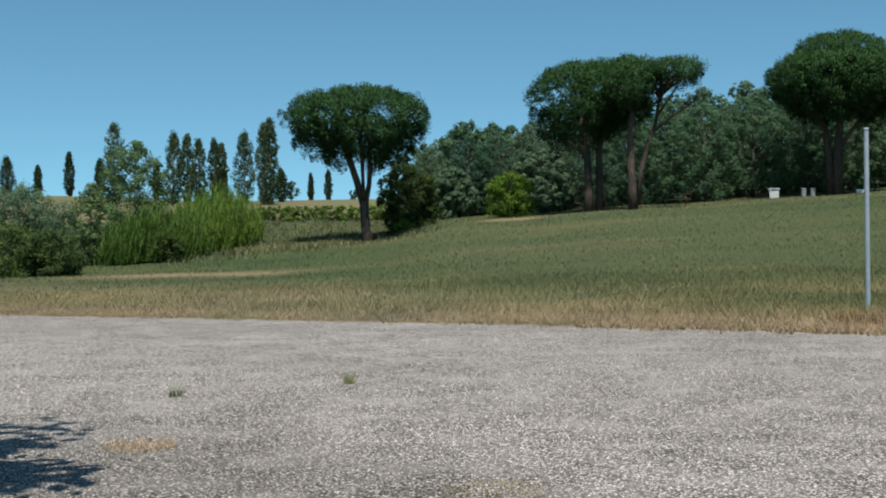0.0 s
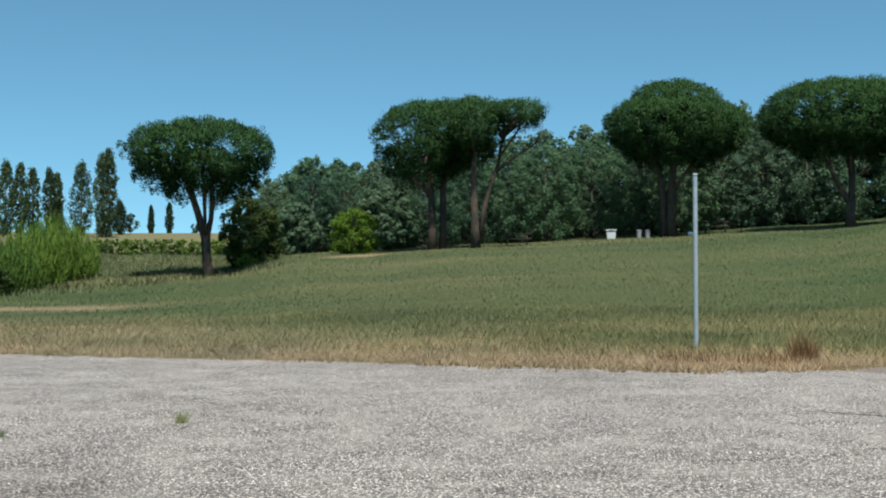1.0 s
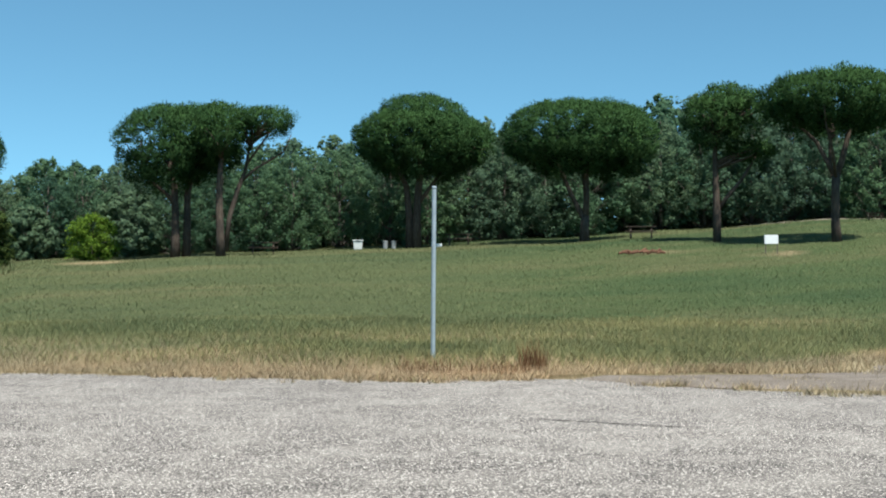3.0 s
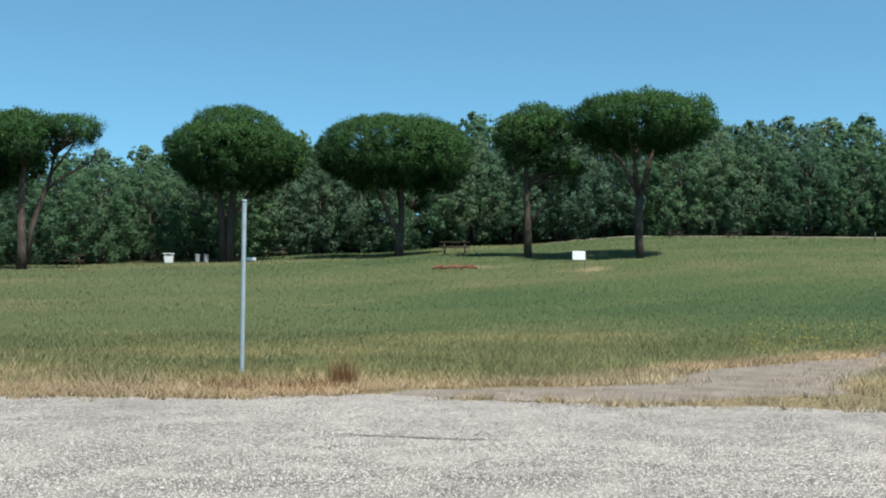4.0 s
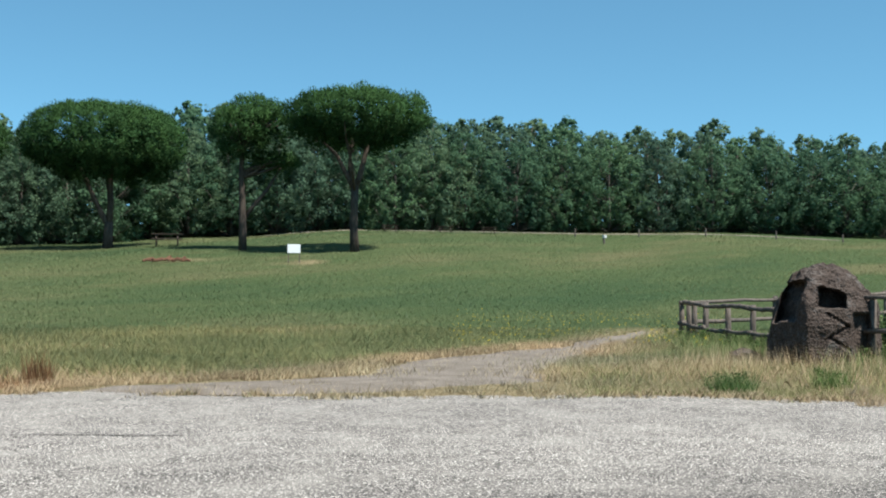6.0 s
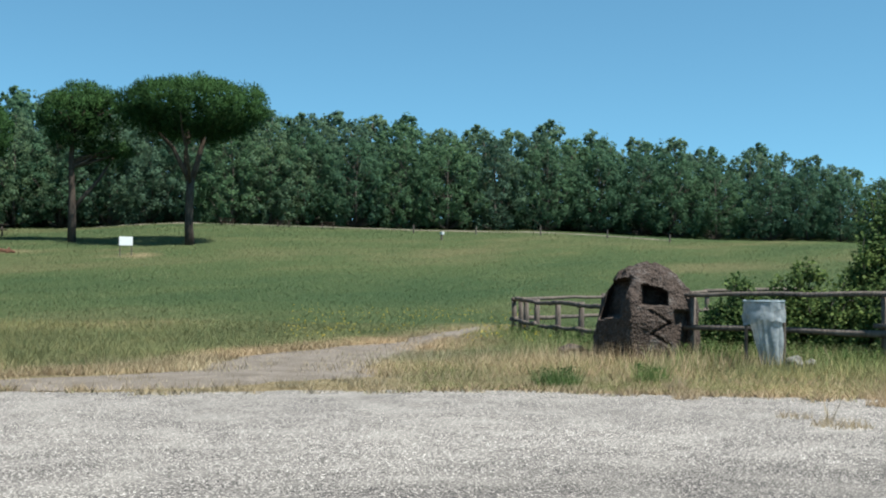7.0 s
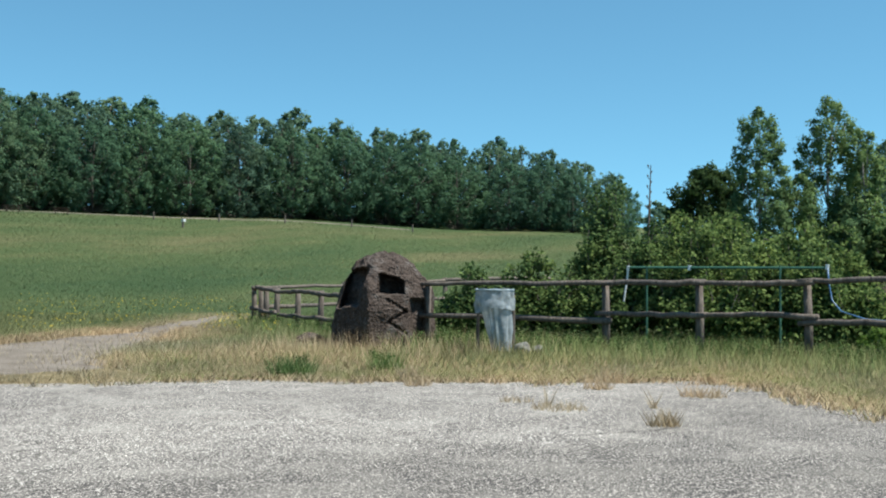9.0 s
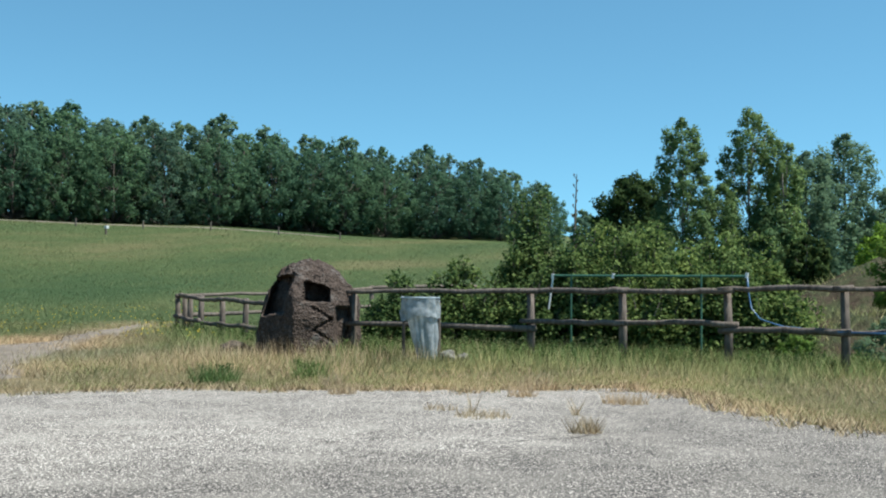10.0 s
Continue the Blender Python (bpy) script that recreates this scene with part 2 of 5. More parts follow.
GREEN_PAINT = plain_mat("green_painted_steel", (0.05, 0.13, 0.085), 0.5, 0.4)
WHITE_PVC = plain_mat("white_plastic_pipe", (0.72, 0.72, 0.68), 0.5, 0.4, 0, 0.1)
BLUE_HOSE = plain_mat("blue_hose", (0.07, 0.15, 0.27), 0.4, 0.5)
WHITE_BIN = plain_mat("white_bin_plastic", (0.56, 0.57, 0.55), 0.5, 0.4, 0, 0.08)
GREY_BIN = plain_mat("grey_bin_metal", (0.22, 0.23, 0.23), 0.6, 0.4)
WHITE_BOARD = plain_mat("white_board", (0.82, 0.82, 0.80), 0.5, 0.3, 0, 0.05)
STONE = plain_mat("pale_stone", (0.20, 0.19, 0.175), 0.9, 0.2, 0, 0.3, 9.0)
IRON = plain_mat("dark_cast_iron", (0.055, 0.05, 0.045), 0.7, 0.4)
TAR = plain_mat("dark_crack_filler", (0.06, 0.056, 0.05), 0.85, 0.2)
STRAW = blade_mat("straw_blades", (0.29, 0.218, 0.135), (0.43, 0.34, 0.225), (0.57, 0.475, 0.34))
MIXED = blade_mat("mixed_blades", (0.185, 0.212, 0.094), (0.25, 0.266, 0.122), (0.36, 0.34, 0.185))
GREEN = blade_mat("green_blades", (0.108, 0.15, 0.074), (0.132, 0.172, 0.084), (0.165, 0.196, 0.10), (0.215, 0.222, 0.126))
LUSH = blade_mat("lush_blades", (0.07, 0.135, 0.042), (0.14, 0.22, 0.075), (0.25, 0.31, 0.13))
RUST = blade_mat("rust_brown_blades", (0.11, 0.065, 0.035), (0.24, 0.15, 0.08))
YELLOW = plain_mat("yellow_petals", (0.75, 0.55, 0.04), 0.6)


# ---- mesh helpers ----
def link(name, verts, faces, material, parent=None, label="", smooth=False):
    me = bpy.data.meshes.new(name)
    me.from_pydata([tuple(v) for v in verts], [], faces)
    me.materials.append(material)
    if smooth:
        me.polygons.foreach_set("use_smooth", [True] * len(me.polygons))
    ob = new(name, me)
    ob.parent = parent
    return tagged(ob, label)


def part(name, bm, material, parent, label="", smooth=False):
    me = bpy.data.meshes.new(name)
    bm.to_mesh(me)
    bm.free()
    me.materials.append(material)
    if smooth:
        me.polygons.foreach_set("use_smooth", [True] * len(me.polygons))
    ob = new(name, me)
    ob.parent = parent
    return tagged(ob, label)


def thing(name, m, label, category, group="", kind=""):
    ob = new(name)
    ob.empty_display_size = 0.2
    ob.matrix_world = m
    return tagged(ob, label, category, group, kind)


def cards(name, corners, material, parent=None, label="", facing=None):
    """One mesh of many small separate leaves: corners is an array of n x k x 3, k corners each; facing, the way that each leaf's cupped face looks."""
    n, k = corners.shape[:2]
    me = bpy.data.meshes.new(name)
    me.vertices.add(n * k)
    me.vertices.foreach_set("co", np.ascontiguousarray(corners, dtype=np.float32).ravel())
    me.loops.add(n * k)
    me.loops.foreach_set("vertex_index", np.arange(n * k, dtype=np.int32))
    me.polygons.add(n)
    me.polygons.foreach_set("loop_start", np.arange(0, n * k, k, dtype=np.int32))
    me.update(calc_edges=True)
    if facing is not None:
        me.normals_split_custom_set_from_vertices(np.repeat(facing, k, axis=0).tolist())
    me.materials.append(material)
    ob = new(name, me)
    ob.parent = parent
    return tagged(ob, label)


def tube(points, radii, sides=8, rough=0.0, seed=0):
    """Vertices and faces of a closed tapering tube along points."""
    rng = random.Random(seed)
    pts = [Vector(p) for p in points]
    verts, faces = [], []
    for k, p in enumerate(pts):
        d = (pts[min(k + 1, len(pts) - 1)] - pts[max(k - 1, 0)]).normalized()
        u = d.orthogonal().normalized() if abs(d.z) < 0.9 else Vector((1, 0, 0)).cross(d).normalized()
        if k and u.dot(last) < 0:
            u = -u
        last, v = u, d.cross(u)
        for s in range(sides):
            a, r = 2 * math.pi * s / sides, radii[k] * (1 + rough * rng.uniform(-1, 1))
            verts.append(p + (u * math.cos(a) + v * math.sin(a)) * r)
    for k in range(len(pts) - 1):
        for s in range(sides):
            e = (s + 1) % sides
            faces.append((k * sides + s, k * sides + e, (k + 1) * sides + e, (k + 1) * sides + s))
    faces += [tuple(range(sides))[::-1], tuple(range((len(pts) - 1) * sides, len(pts) * sides))]
    return verts, faces


def joined(pieces):
    verts, faces = [], []
    for v, f in pieces:
        n = len(verts)
        verts += v
        faces += [tuple(i + n for i in face) for face in f]
    return verts, faces


def bend(a, b, sag=0.0, wob=0.0, n=6, seed=0):
    """Points from a to b, bowed by sag in z and unsteady by wob."""
    rng = random.Random(seed)
    a, b = Vector(a), Vector(b)
    out = []
    for k in range(n + 1):
        f = k / n
        p = a.lerp(b, f) + Vector((0, 0, sag * 4 * f * (1 - f)))
        if 0 < k < n:
            p += Vector([rng.uniform(-wob, wob) for _ in range(3)])
        out.append(p)
    return out


def box(size, at=(0, 0, 0), bevel=0.01, taper=1.0):
    bm = bmesh.new()
    bmesh.ops.create_cube(bm, size=1)
    for v in bm.verts:
        k = taper if v.co.z < 0 else 1.0
        v.co = Vector((v.co.x * size[0] * k, v.co.y * size[1] * k, v.co.z * size[2]))
    if bevel:
        bmesh.ops.bevel(bm, geom=bm.edges[:], offset=bevel, segments=2, affect="EDGES")
    bmesh.ops.translate(bm, vec=at, verts=bm.verts[:])
    return bm


def unit(a):
    return a / np.maximum(np.linalg.norm(a, axis=-1, keepdims=True), 1e-9)


def foliage(centres, radii, per, size, rng, flat=1.0, narrow=0.55, outward=1.0, up=0.2, shell=0.5, loose=0.5, cupped=False):
    """Leaves gathered in puffs: n x 4 x 3 corners of kite-shaped leaves that face away from their puff's middle."""
    c = np.repeat(np.asarray(centres, float), per, axis=0)
    r = np.repeat(np.asarray(radii, float), per)[:, None]
    d = unit(rng.normal(size=c.shape))
    pos = c + d * r * (shell + (1 - shell) * rng.random((len(c), 1))) * np.array([1, 1, flat])
    n = unit(d * outward + rng.normal(size=c.shape) * loose + np.array([0, 0, up]))
    t = unit(np.cross(n, rng.normal(size=c.shape)))
    b = np.cross(n, t)
    s = size * rng.uniform(0.6, 1.35, (len(c), 1))
    leaves = np.stack([pos + t * s, pos + b * s * narrow, pos - t * s * 0.9, pos - b * s * narrow], 1)
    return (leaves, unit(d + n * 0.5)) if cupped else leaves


def billows(boughs, rng, twigs, per, size, narrow=0.6, small=0.4, sag=0.75, lift=0.25):
    """Boughs (x, y, z, r) covered with twigs, those with leaves: the leaves' corners and the way they face."""
    b = np.repeat(np.asarray(boughs, float), twigs, axis=0)
    d = unit(rng.normal(size=(len(b), 3)) + np.array([0, 0, 0.35]))
    c = b[:, :3] + d * b[:, 3:] * np.array([1, 1, sag]) * rng.uniform(0.55, 1.0, (len(b), 1))
    r = b[:, 3:] * small * rng.uniform(0.6, 1.3, (len(b), 1))
    c, r, d = np.repeat(c, per, axis=0), np.repeat(r, per, axis=0), np.repeat(d, per, axis=0)
    e = unit(rng.normal(size=c.shape))
    pos = c + e * r * (0.35 + 0.65 * rng.random((len(c), 1)))
    n = unit(e * 0.6 + d * 0.5 + rng.normal(size=c.shape) * 0.4 + np.array([0, 0, lift]))
    t = unit(np.cross(n, rng.normal(size=c.shape)))
    w = np.cross(n, t)
    s = size * rng.uniform(0.6, 1.35, (len(c), 1))
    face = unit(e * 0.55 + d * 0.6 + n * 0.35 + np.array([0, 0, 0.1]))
    return np.stack([pos + t * s, pos + w * s * narrow, pos - t * s * 0.9, pos - w * s * narrow], 1), face


def inside(poly, x, y):
    """Which of the points lie in the polygon."""
    x, y = np.asarray(x, float), np.asarray(y, float)
    hit = np.zeros(x.shape, bool)
    for (ax, ay), (bx, by) in zip(poly, poly[1:] + poly[:1]):
        if ay != by:
            hit ^= ((ay > y) != (by > y)) & (x < (bx - ax) * (y - ay) / (by - ay) + ax)
    return hit


def near_line(line, x, y):
    """Distance of the points from a polyline."""
    best = np.full(np.shape(x), 1e9)
    for (ax, ay), (bx, by) in zip(line, line[1:]):
        dx, dy = bx - ax, by - ay
        f = np.clip(((x - ax) * dx + (y - ay) * dy) / (dx * dx + dy * dy), 0, 1)
        best = np.minimum(best, np.hypot(x - ax - f * dx, y - ay - f * dy))
    return best


# ---- shape of the land ----
# Height of the ground: a table of rings (metres from the car park) by bearings (degrees, clockwise from +y).
RINGS = [0, 13, 20, 34, 50, 66, 90, 180, 400, 4500]
RISE = {
    -180: [0, 0, 0, 0, 0, 0, 0, 0, 0, 0],
    -60: [0, 0, 0, .1, .4, 1.2, 3, 9.5, 11, 20],
    -20: [0, 0, 0, .15, .5, 1.3, 3.2, 9.8, 11, 20],
    -12: [0, 0, 0, .18, .6, 1.5, 3.2, 8.9, 10, 20],
    -5: [0, 0, .02, .25, .85, 1.83, 3.4, 9.0, 10, 20],
    0: [0, 0, .04, .4, 1.4, 2.7, 4.0, 8, 10, 20],
    9: [0, 0, .06, .5, 1.8, 3.25, 4.7, 13, 22, 60],
    16: [0, 0, .06, .5, 1.8, 3.5, 5.15, 13, 22, 60],
    23: [0, 0, .06, .5, 1.8, 3.7, 5.65, 13, 22, 60],
    30: [0, 0, .06, .5, 1.9, 4.05, 6.25, 13, 22, 60],
    37: [0, 0, .06, .5, 1.9, 4.2, 6.9, 13, 22, 60],
    52: [0, 0, .08, .4, 1.5, 3.45, 6.5, 13, 22, 60],
    65: [0, 0, .1, .4, 1.4, 3.0, 5.5, 13, 22, 60],
    80: [0, 0, .1, .3, .9, 1.8, 3.5, 6, 8, 20],
    110: [0, 0, .1, .2, .4, .5, 1, 2, 4, 10],
    180: [0, 0, 0, 0, 0, 0, 0, 0, 0, 0],
}
BEARINGS = sorted(RISE)
LEVELS = np.array([RISE[b] for b in BEARINGS], float)


def ground_z(x, y):
    r, a = math.hypot(x, y), math.degrees(math.atan2(x, y))
    j = min(max(np.searchsorted(BEARINGS, a) - 1, 0), len(BEARINGS) - 2)
    f = (a - BEARINGS[j]) / (BEARINGS[j + 1] - BEARINGS[j])
    f = f * f * (3 - 2 * f)
    ring = LEVELS[j] * (1 - f) + LEVELS[j + 1] * f
    i = min(max(np.searchsorted(RINGS, r) - 1, 0), len(RINGS) - 2)
    g = (r - RINGS[i]) / (RINGS[i + 1] - RINGS[i])
    # Catmull-Rom along the ring distances keeps the slope free of creases.
    p = ring[max(i - 1, 0)], ring[i], ring[i + 1], ring[min(i + 2, len(RINGS) - 1)]
    w = RINGS[i + 1] - RINGS[i]
    m1 = (p[2] - p[0]) / (RINGS[i + 1] - RINGS[max(i - 1, 0)]) * w if i else 0
    m2 = (p[3] - p[1]) / (RINGS[min(i + 2, len(RINGS) - 1)] - RINGS[i]) * w
    h = (2 * g**3 - 3 * g**2 + 1) * p[1] + (g**3 - 2 * g**2 + g) * m1 + (3 * g**2 - 2 * g**3) * p[2] + (g**3 - g**2) * m2
    return float(h)


def ground_many(x, y):
    """Heights of the ground at many points at once."""
    x, y = np.asarray(x, float), np.asarray(y, float)
    r, a = np.hypot(x, y), np.degrees(np.arctan2(x, y))
    j = np.clip(np.searchsorted(BEARINGS, a) - 1, 0, len(BEARINGS) - 2)
    turns, far = np.array(BEARINGS, float), np.array(RINGS, float)
    f = (a - turns[j]) / (turns[j + 1] - turns[j])
    f = f * f * (3 - 2 * f)
    i = np.clip(np.searchsorted(far, r) - 1, 0, len(far) - 2)

    def height(ring):
        return LEVELS[j, ring] * (1 - f) + LEVELS[j + 1, ring] * f

    low, high = np.maximum(i - 1, 0), np.minimum(i + 2, len(far) - 1)
    w, g = far[i + 1] - far[i], (r - far[i]) / (far[i + 1] - far[i])
    m1 = np.where(i > 0, (height(i + 1) - height(low)) / (far[i + 1] - far[low]) * w, 0)
    m2 = (height(high) - height(i)) / (far[high] - far[i]) * w
    return (2 * g**3 - 3 * g**2 + 1) * height(i) + (g**3 - 2 * g**2 + g) * m1 + (3 * g**2 - 2 * g**3) * height(i + 1) + (g**3 - g**2) * m2


# ---- ground ----
EDGE = [(-60, 48), (-40, 41), (-25, 33.0), (-10.4, 26.0), (-6.2, 24.0), (-2.6, 22.2), (0.7, 20.5), (3.0, 19.1), (4.7, 18.1), (5.9, 17.5), (6.7, 17.7), (7.8, 17.5),
        (8.5, 16.8), (8.9, 15.4), (9.8, 14.5), (11.0, 13.5), (12.2, 12.6), (13.3, 11.6), (14.1, 10.8), (14.9, 9.8), (15.2, 8.8), (15.9, 7.5), (17.0, 6.1), (18.1, 4.9), (17.2, 3.6),
        (15.5, 2.6), (14.2, 1.7), (13.5, 0.7), (13.0, -3), (13.5, -14), (14, -45), (-60, -45)]
TRACK_UP = [(7.9, 17.3), (10.9, 17.0), (12.0, 16.9), (13.5, 17.3), (16.2, 18.9), (19.2, 19.7), (22.3, 20.5), (25.3, 21.7), (28.2, 22.6)]
TRACK_LOW = [(8.9, 15.7), (10.2, 14.8), (12.0, 13.8), (14.2, 13.2), (16.6, 15.5), (20.0, 17.6), (22.0, 18.9), (24.0, 20.1), (28.0, 22.3)]
TRACK = TRACK_UP + TRACK_LOW[::-1]
# Where the car park opens into the track, next to nothing grows.
MOUTH = [(7.5, 17.3), (8.2, 17.9), (12.0, 17.0), (14.6, 13.6), (13.9, 11.9), (12.9, 11.6), (8.2, 15.4)]


def finer(line, step, wob, seed, closed=True):
    """The line with points every step metres, shaken by wob."""
    rng, out = random.Random(seed), []
    for a, b in zip(line, line[1:] + line[:1] if closed else line[1:]):
        n = max(1, round(math.hypot(b[0] - a[0], b[1] - a[1]) / step))
        for k in range(n):
            f = k / n
            out.append((a[0] + (b[0] - a[0]) * f + rng.uniform(-wob, wob), a[1] + (b[1] - a[1]) * f + rng.uniform(-wob, wob)))
    return out if closed else out + [line[-1]]


EDGE_FINE = finer(EDGE, 0.3, 0.15, 3)


def surface(x, y):
    """The height of what lies underfoot: asphalt or ground."""
    return 0.004 if bool(inside(EDGE_FINE, x, y)) else max(-0.012, ground_z(x, y) - 0.015)


def dryness(x, y):
    """How straw-dry the meadow is: the rim of the car park, the track's sides and a few bald patches."""
    rim = near_line(EDGE + EDGE[:1], x, y)
    dry = np.clip(1.25 - rim / 1.7, 0, 1)
    dry = np.maximum(dry, 0.75 * np.clip(1.15 - rim / np.interp(x, [-10, 4, 11], [15, 7.5, 3.5]), 0, 1))
    dry = np.maximum(dry, np.clip(1.1 - near_line(TRACK_UP, x, y) / 1.3, 0, 1) * 0.9)
    dry = np.maximum(dry, np.clip(1.1 - near_line(TRACK_LOW, x, y) / 1.8, 0, 1) * 0.9)
    for px, py, rx, ry, k in ((-11.0, 45.6, 4.4, 1.5, 1.0), (-15.0, 34.0, 10.0, 6.0, 0.5), (2.6, 70.5, 1.5, 1.6, 1.2), (34.7, 50.4, 0.9, 0.8, 0.9), (30.4, 54.4, 0.9, 0.5, 0.7), (17.2, 11.0, 2.6, 2.2, 0.6), (18.4, 14.2, 2.4, 2.2, 0.7), (17.5, 1.2, 3.0, 1.6, 0.6)):
        dry = np.maximum(dry, k * np.clip(1.6 - np.hypot((x - px) / rx, (y - py) / ry), 0, 1))
    return dry


def ground_sheet():
    rings = list(np.arange(2, 12, 2.0)) + list(np.arange(12, 32, 0.6)) + list(np.arange(32, 112, 1.6)) + [116, 122, 130, 140, 152, 166, 180, 195, 215, 245, 290, 350, 430, 560, 800, 1200, 2000, 3200, 4500]
    turns = 300
    verts, dry = [(0, 0, -0.07)], [0.0]
    for r in rings:
        for k in range(turns):
            a = 2 * math.pi * k / turns
            verts.append((r * math.sin(a), r * math.cos(a), 0.0))
    xy = np.array(verts)
    on_road = inside(EDGE_FINE, xy[:, 0], xy[:, 1])
    rim = near_line(EDGE + EDGE[:1], xy[:, 0], xy[:, 1])
    lip = rim < 1.2
    dry = dryness(xy[:, 0], xy[:, 1])
    for i, (x, y, _) in enumerate(verts):
        if on_road[i]:
            z = -0.012 if lip[i] else -0.07
        elif rim[i] < 0.75:
            z = -0.012
        else:
            z = ground_z(x, y) - 0.015 + (noise.noise((x * 0.35, y * 0.35, 0)) * 0.05 if math.hypot(x, y) < 115 else 0)
        verts[i] = (x, y, z)
    faces = [(0, 1 + (k + 1) % turns, 1 + k) for k in range(turns)]
    for j in range(len(rings) - 1):
        for k in range(turns):
            a, b = 1 + j * turns + k, 1 + j * turns + (k + 1) % turns
            faces.append((a, b, b + turns, a + turns))
    far = (np.hypot(xy[:, 0], xy[:, 1]) > 99) & (np.degrees(np.arctan2(xy[:, 0], xy[:, 1])) < -1) & (xy[:, 1] > 0)
    dry = np.where(far, np.maximum(dry, 0.45), dry)
    # The slope below the first pines is a little drier than the rest.
    turn, reach = np.degrees(np.arctan2(xy[:, 0], xy[:, 1])), np.hypot(xy[:, 0], xy[:, 1])
    dry = np.maximum(dry, np.where((reach > 20) & (reach < 82), np.interp(turn, [-8, 0, 16, 26], [0, 0.12, 0.12, 0]), 0))
    ob = link("ground", verts, faces, SOIL, smooth=True)
    attr = ob.data.attributes.new("dry", "FLOAT", "POINT")
    attr.data.foreach_set("value", dry.astype(np.float32))
    return tagged(ob, "sloping summer meadow of green and straw-dry grass", "ground", kind="structure")


def asphalt_sheet():
    bm = bmesh.new()
    top = bm.faces.new([bm.verts.new((x, y, 0.004)) for x, y in EDGE_FINE])
    if top.normal.z < 0:
        top.normal_flip()
    low = bmesh.ops.extrude_face_region(bm, geom=[top])
    bmesh.ops.translate(bm, vec=(0, 0, -0.05), verts=[v for v in low["geom"] if isinstance(v, bmesh.types.BMVert)])
    bmesh.ops.triangulate(bm, faces=bm.faces[:])
    bmesh.ops.recalc_face_normals(bm, faces=bm.faces[:])
    return tagged(part("pavement", bm, ASPHALT, None), "worn pale grey chip-seal asphalt car park with weedy edge", "pavement", kind="structure")


def strip(name, line_a, line_b, lift, material, label, across=6):
    """A sheet that follows the ground between two lines."""
    a, b = finer(line_a, 0.5, 0.2, 5, False), finer(line_b, 0.5, 0.22, 6, False)
    n = max(len(a), len(b))

    def along(line, f):
        p = f * (len(line) - 1)
        i = min(int(p), len(line) - 2)
        return tuple(line[i][c] + (line[i + 1][c] - line[i][c]) * (p - i) for c in (0, 1))

    verts, faces = [], []
    for k in range(n):
        p, q = along(a, k / (n - 1)), along(b, k / (n - 1))
        for s in range(across + 1):
            f = s / across
            x, y = p[0] + (q[0] - p[0]) * f, p[1] + (q[1] - p[1]) * f
            bump = noise.noise((x * 0.35, y * 0.35, 0)) * 0.05
            if k == 0:
                verts.append((x, y, -0.03))
                continue
            verts.append((x, y, max(ground_z(x, y), 0.0) + bump * (0.9 if 0 < s < across else 0.8) + (lift if 0 < s < across and 0 < k < n - 1 else -0.03)))
    for k in range(n - 1):
        for s in range(across):
            i = k * (across + 1) + s
            faces.append((i, i + 1, i + across + 2, i + across + 1))
    return tagged(link(name, verts, faces, material, smooth=True), label, name.replace("_", " "), kind="structure")


ground_sheet()
asphalt_sheet()
strip("dirt_track", TRACK_UP, TRACK_LOW, 0.035, DIRT, "trodden grey-brown dirt track leading into the meadow")
bearing = lambda a, r: (r * math.sin(radians(a)), r * math.cos(radians(a)))  # noqa: E731
strip("forest_path", [bearing(a, 89.4) for a in range(32, 62, 2)], [bearing(a, 90.4) for a in range(32, 62, 2)], 0.03, DIRT, "pale dirt path along the foot of the wood", 3)

# Old crack lines, filled with tar.
def crack(a, b, width, seed):
    pts = bend((*a, 0.0095), (*b, 0.0095), 0, 0, 26, seed)
    rng = random.Random(seed)
    d = (Vector(b) - Vector(a)).normalized()
    n = Vector((-d.y, d.x, 0))
    verts, faces, off = [], [], 0
    for k, p in enumerate(pts):
        off += rng.uniform(-0.035, 0.035)
        w = width * rng.uniform(0.3, 1.2) * math.sin(math.pi * (k + 0.4) / 26.8)
        verts += [p + n * (off - w), p + n * (off + w)]
    for k in range(len(pts) - 1):
        faces.append((2 * k, 2 * k + 2, 2 * k + 3, 2 * k + 1))
    tagged(link("crack", verts, faces, TAR), "dark ragged crack in the asphalt", "crack", "cracks in the asphalt", "structure")


crack((4.9, 12.15), (6.75, 10.5), 0.038, 1)
crack((10.6, 3.9), (12.1, 3.0), 0.018, 2)
crack((2.0, 16.9), (5.2, 16.3), 0.02, 3)
crack((-1.5, 12.4), (0.9, 13.6), 0.018, 4)


# ---- trees ----
def spot(x, y, turn=0.0, scale=1.0):
    return pose(x, y, ground_z(x, y) - 0.03, 0, 0, turn) @ Matrix.Diagonal((scale, scale, scale, 1))


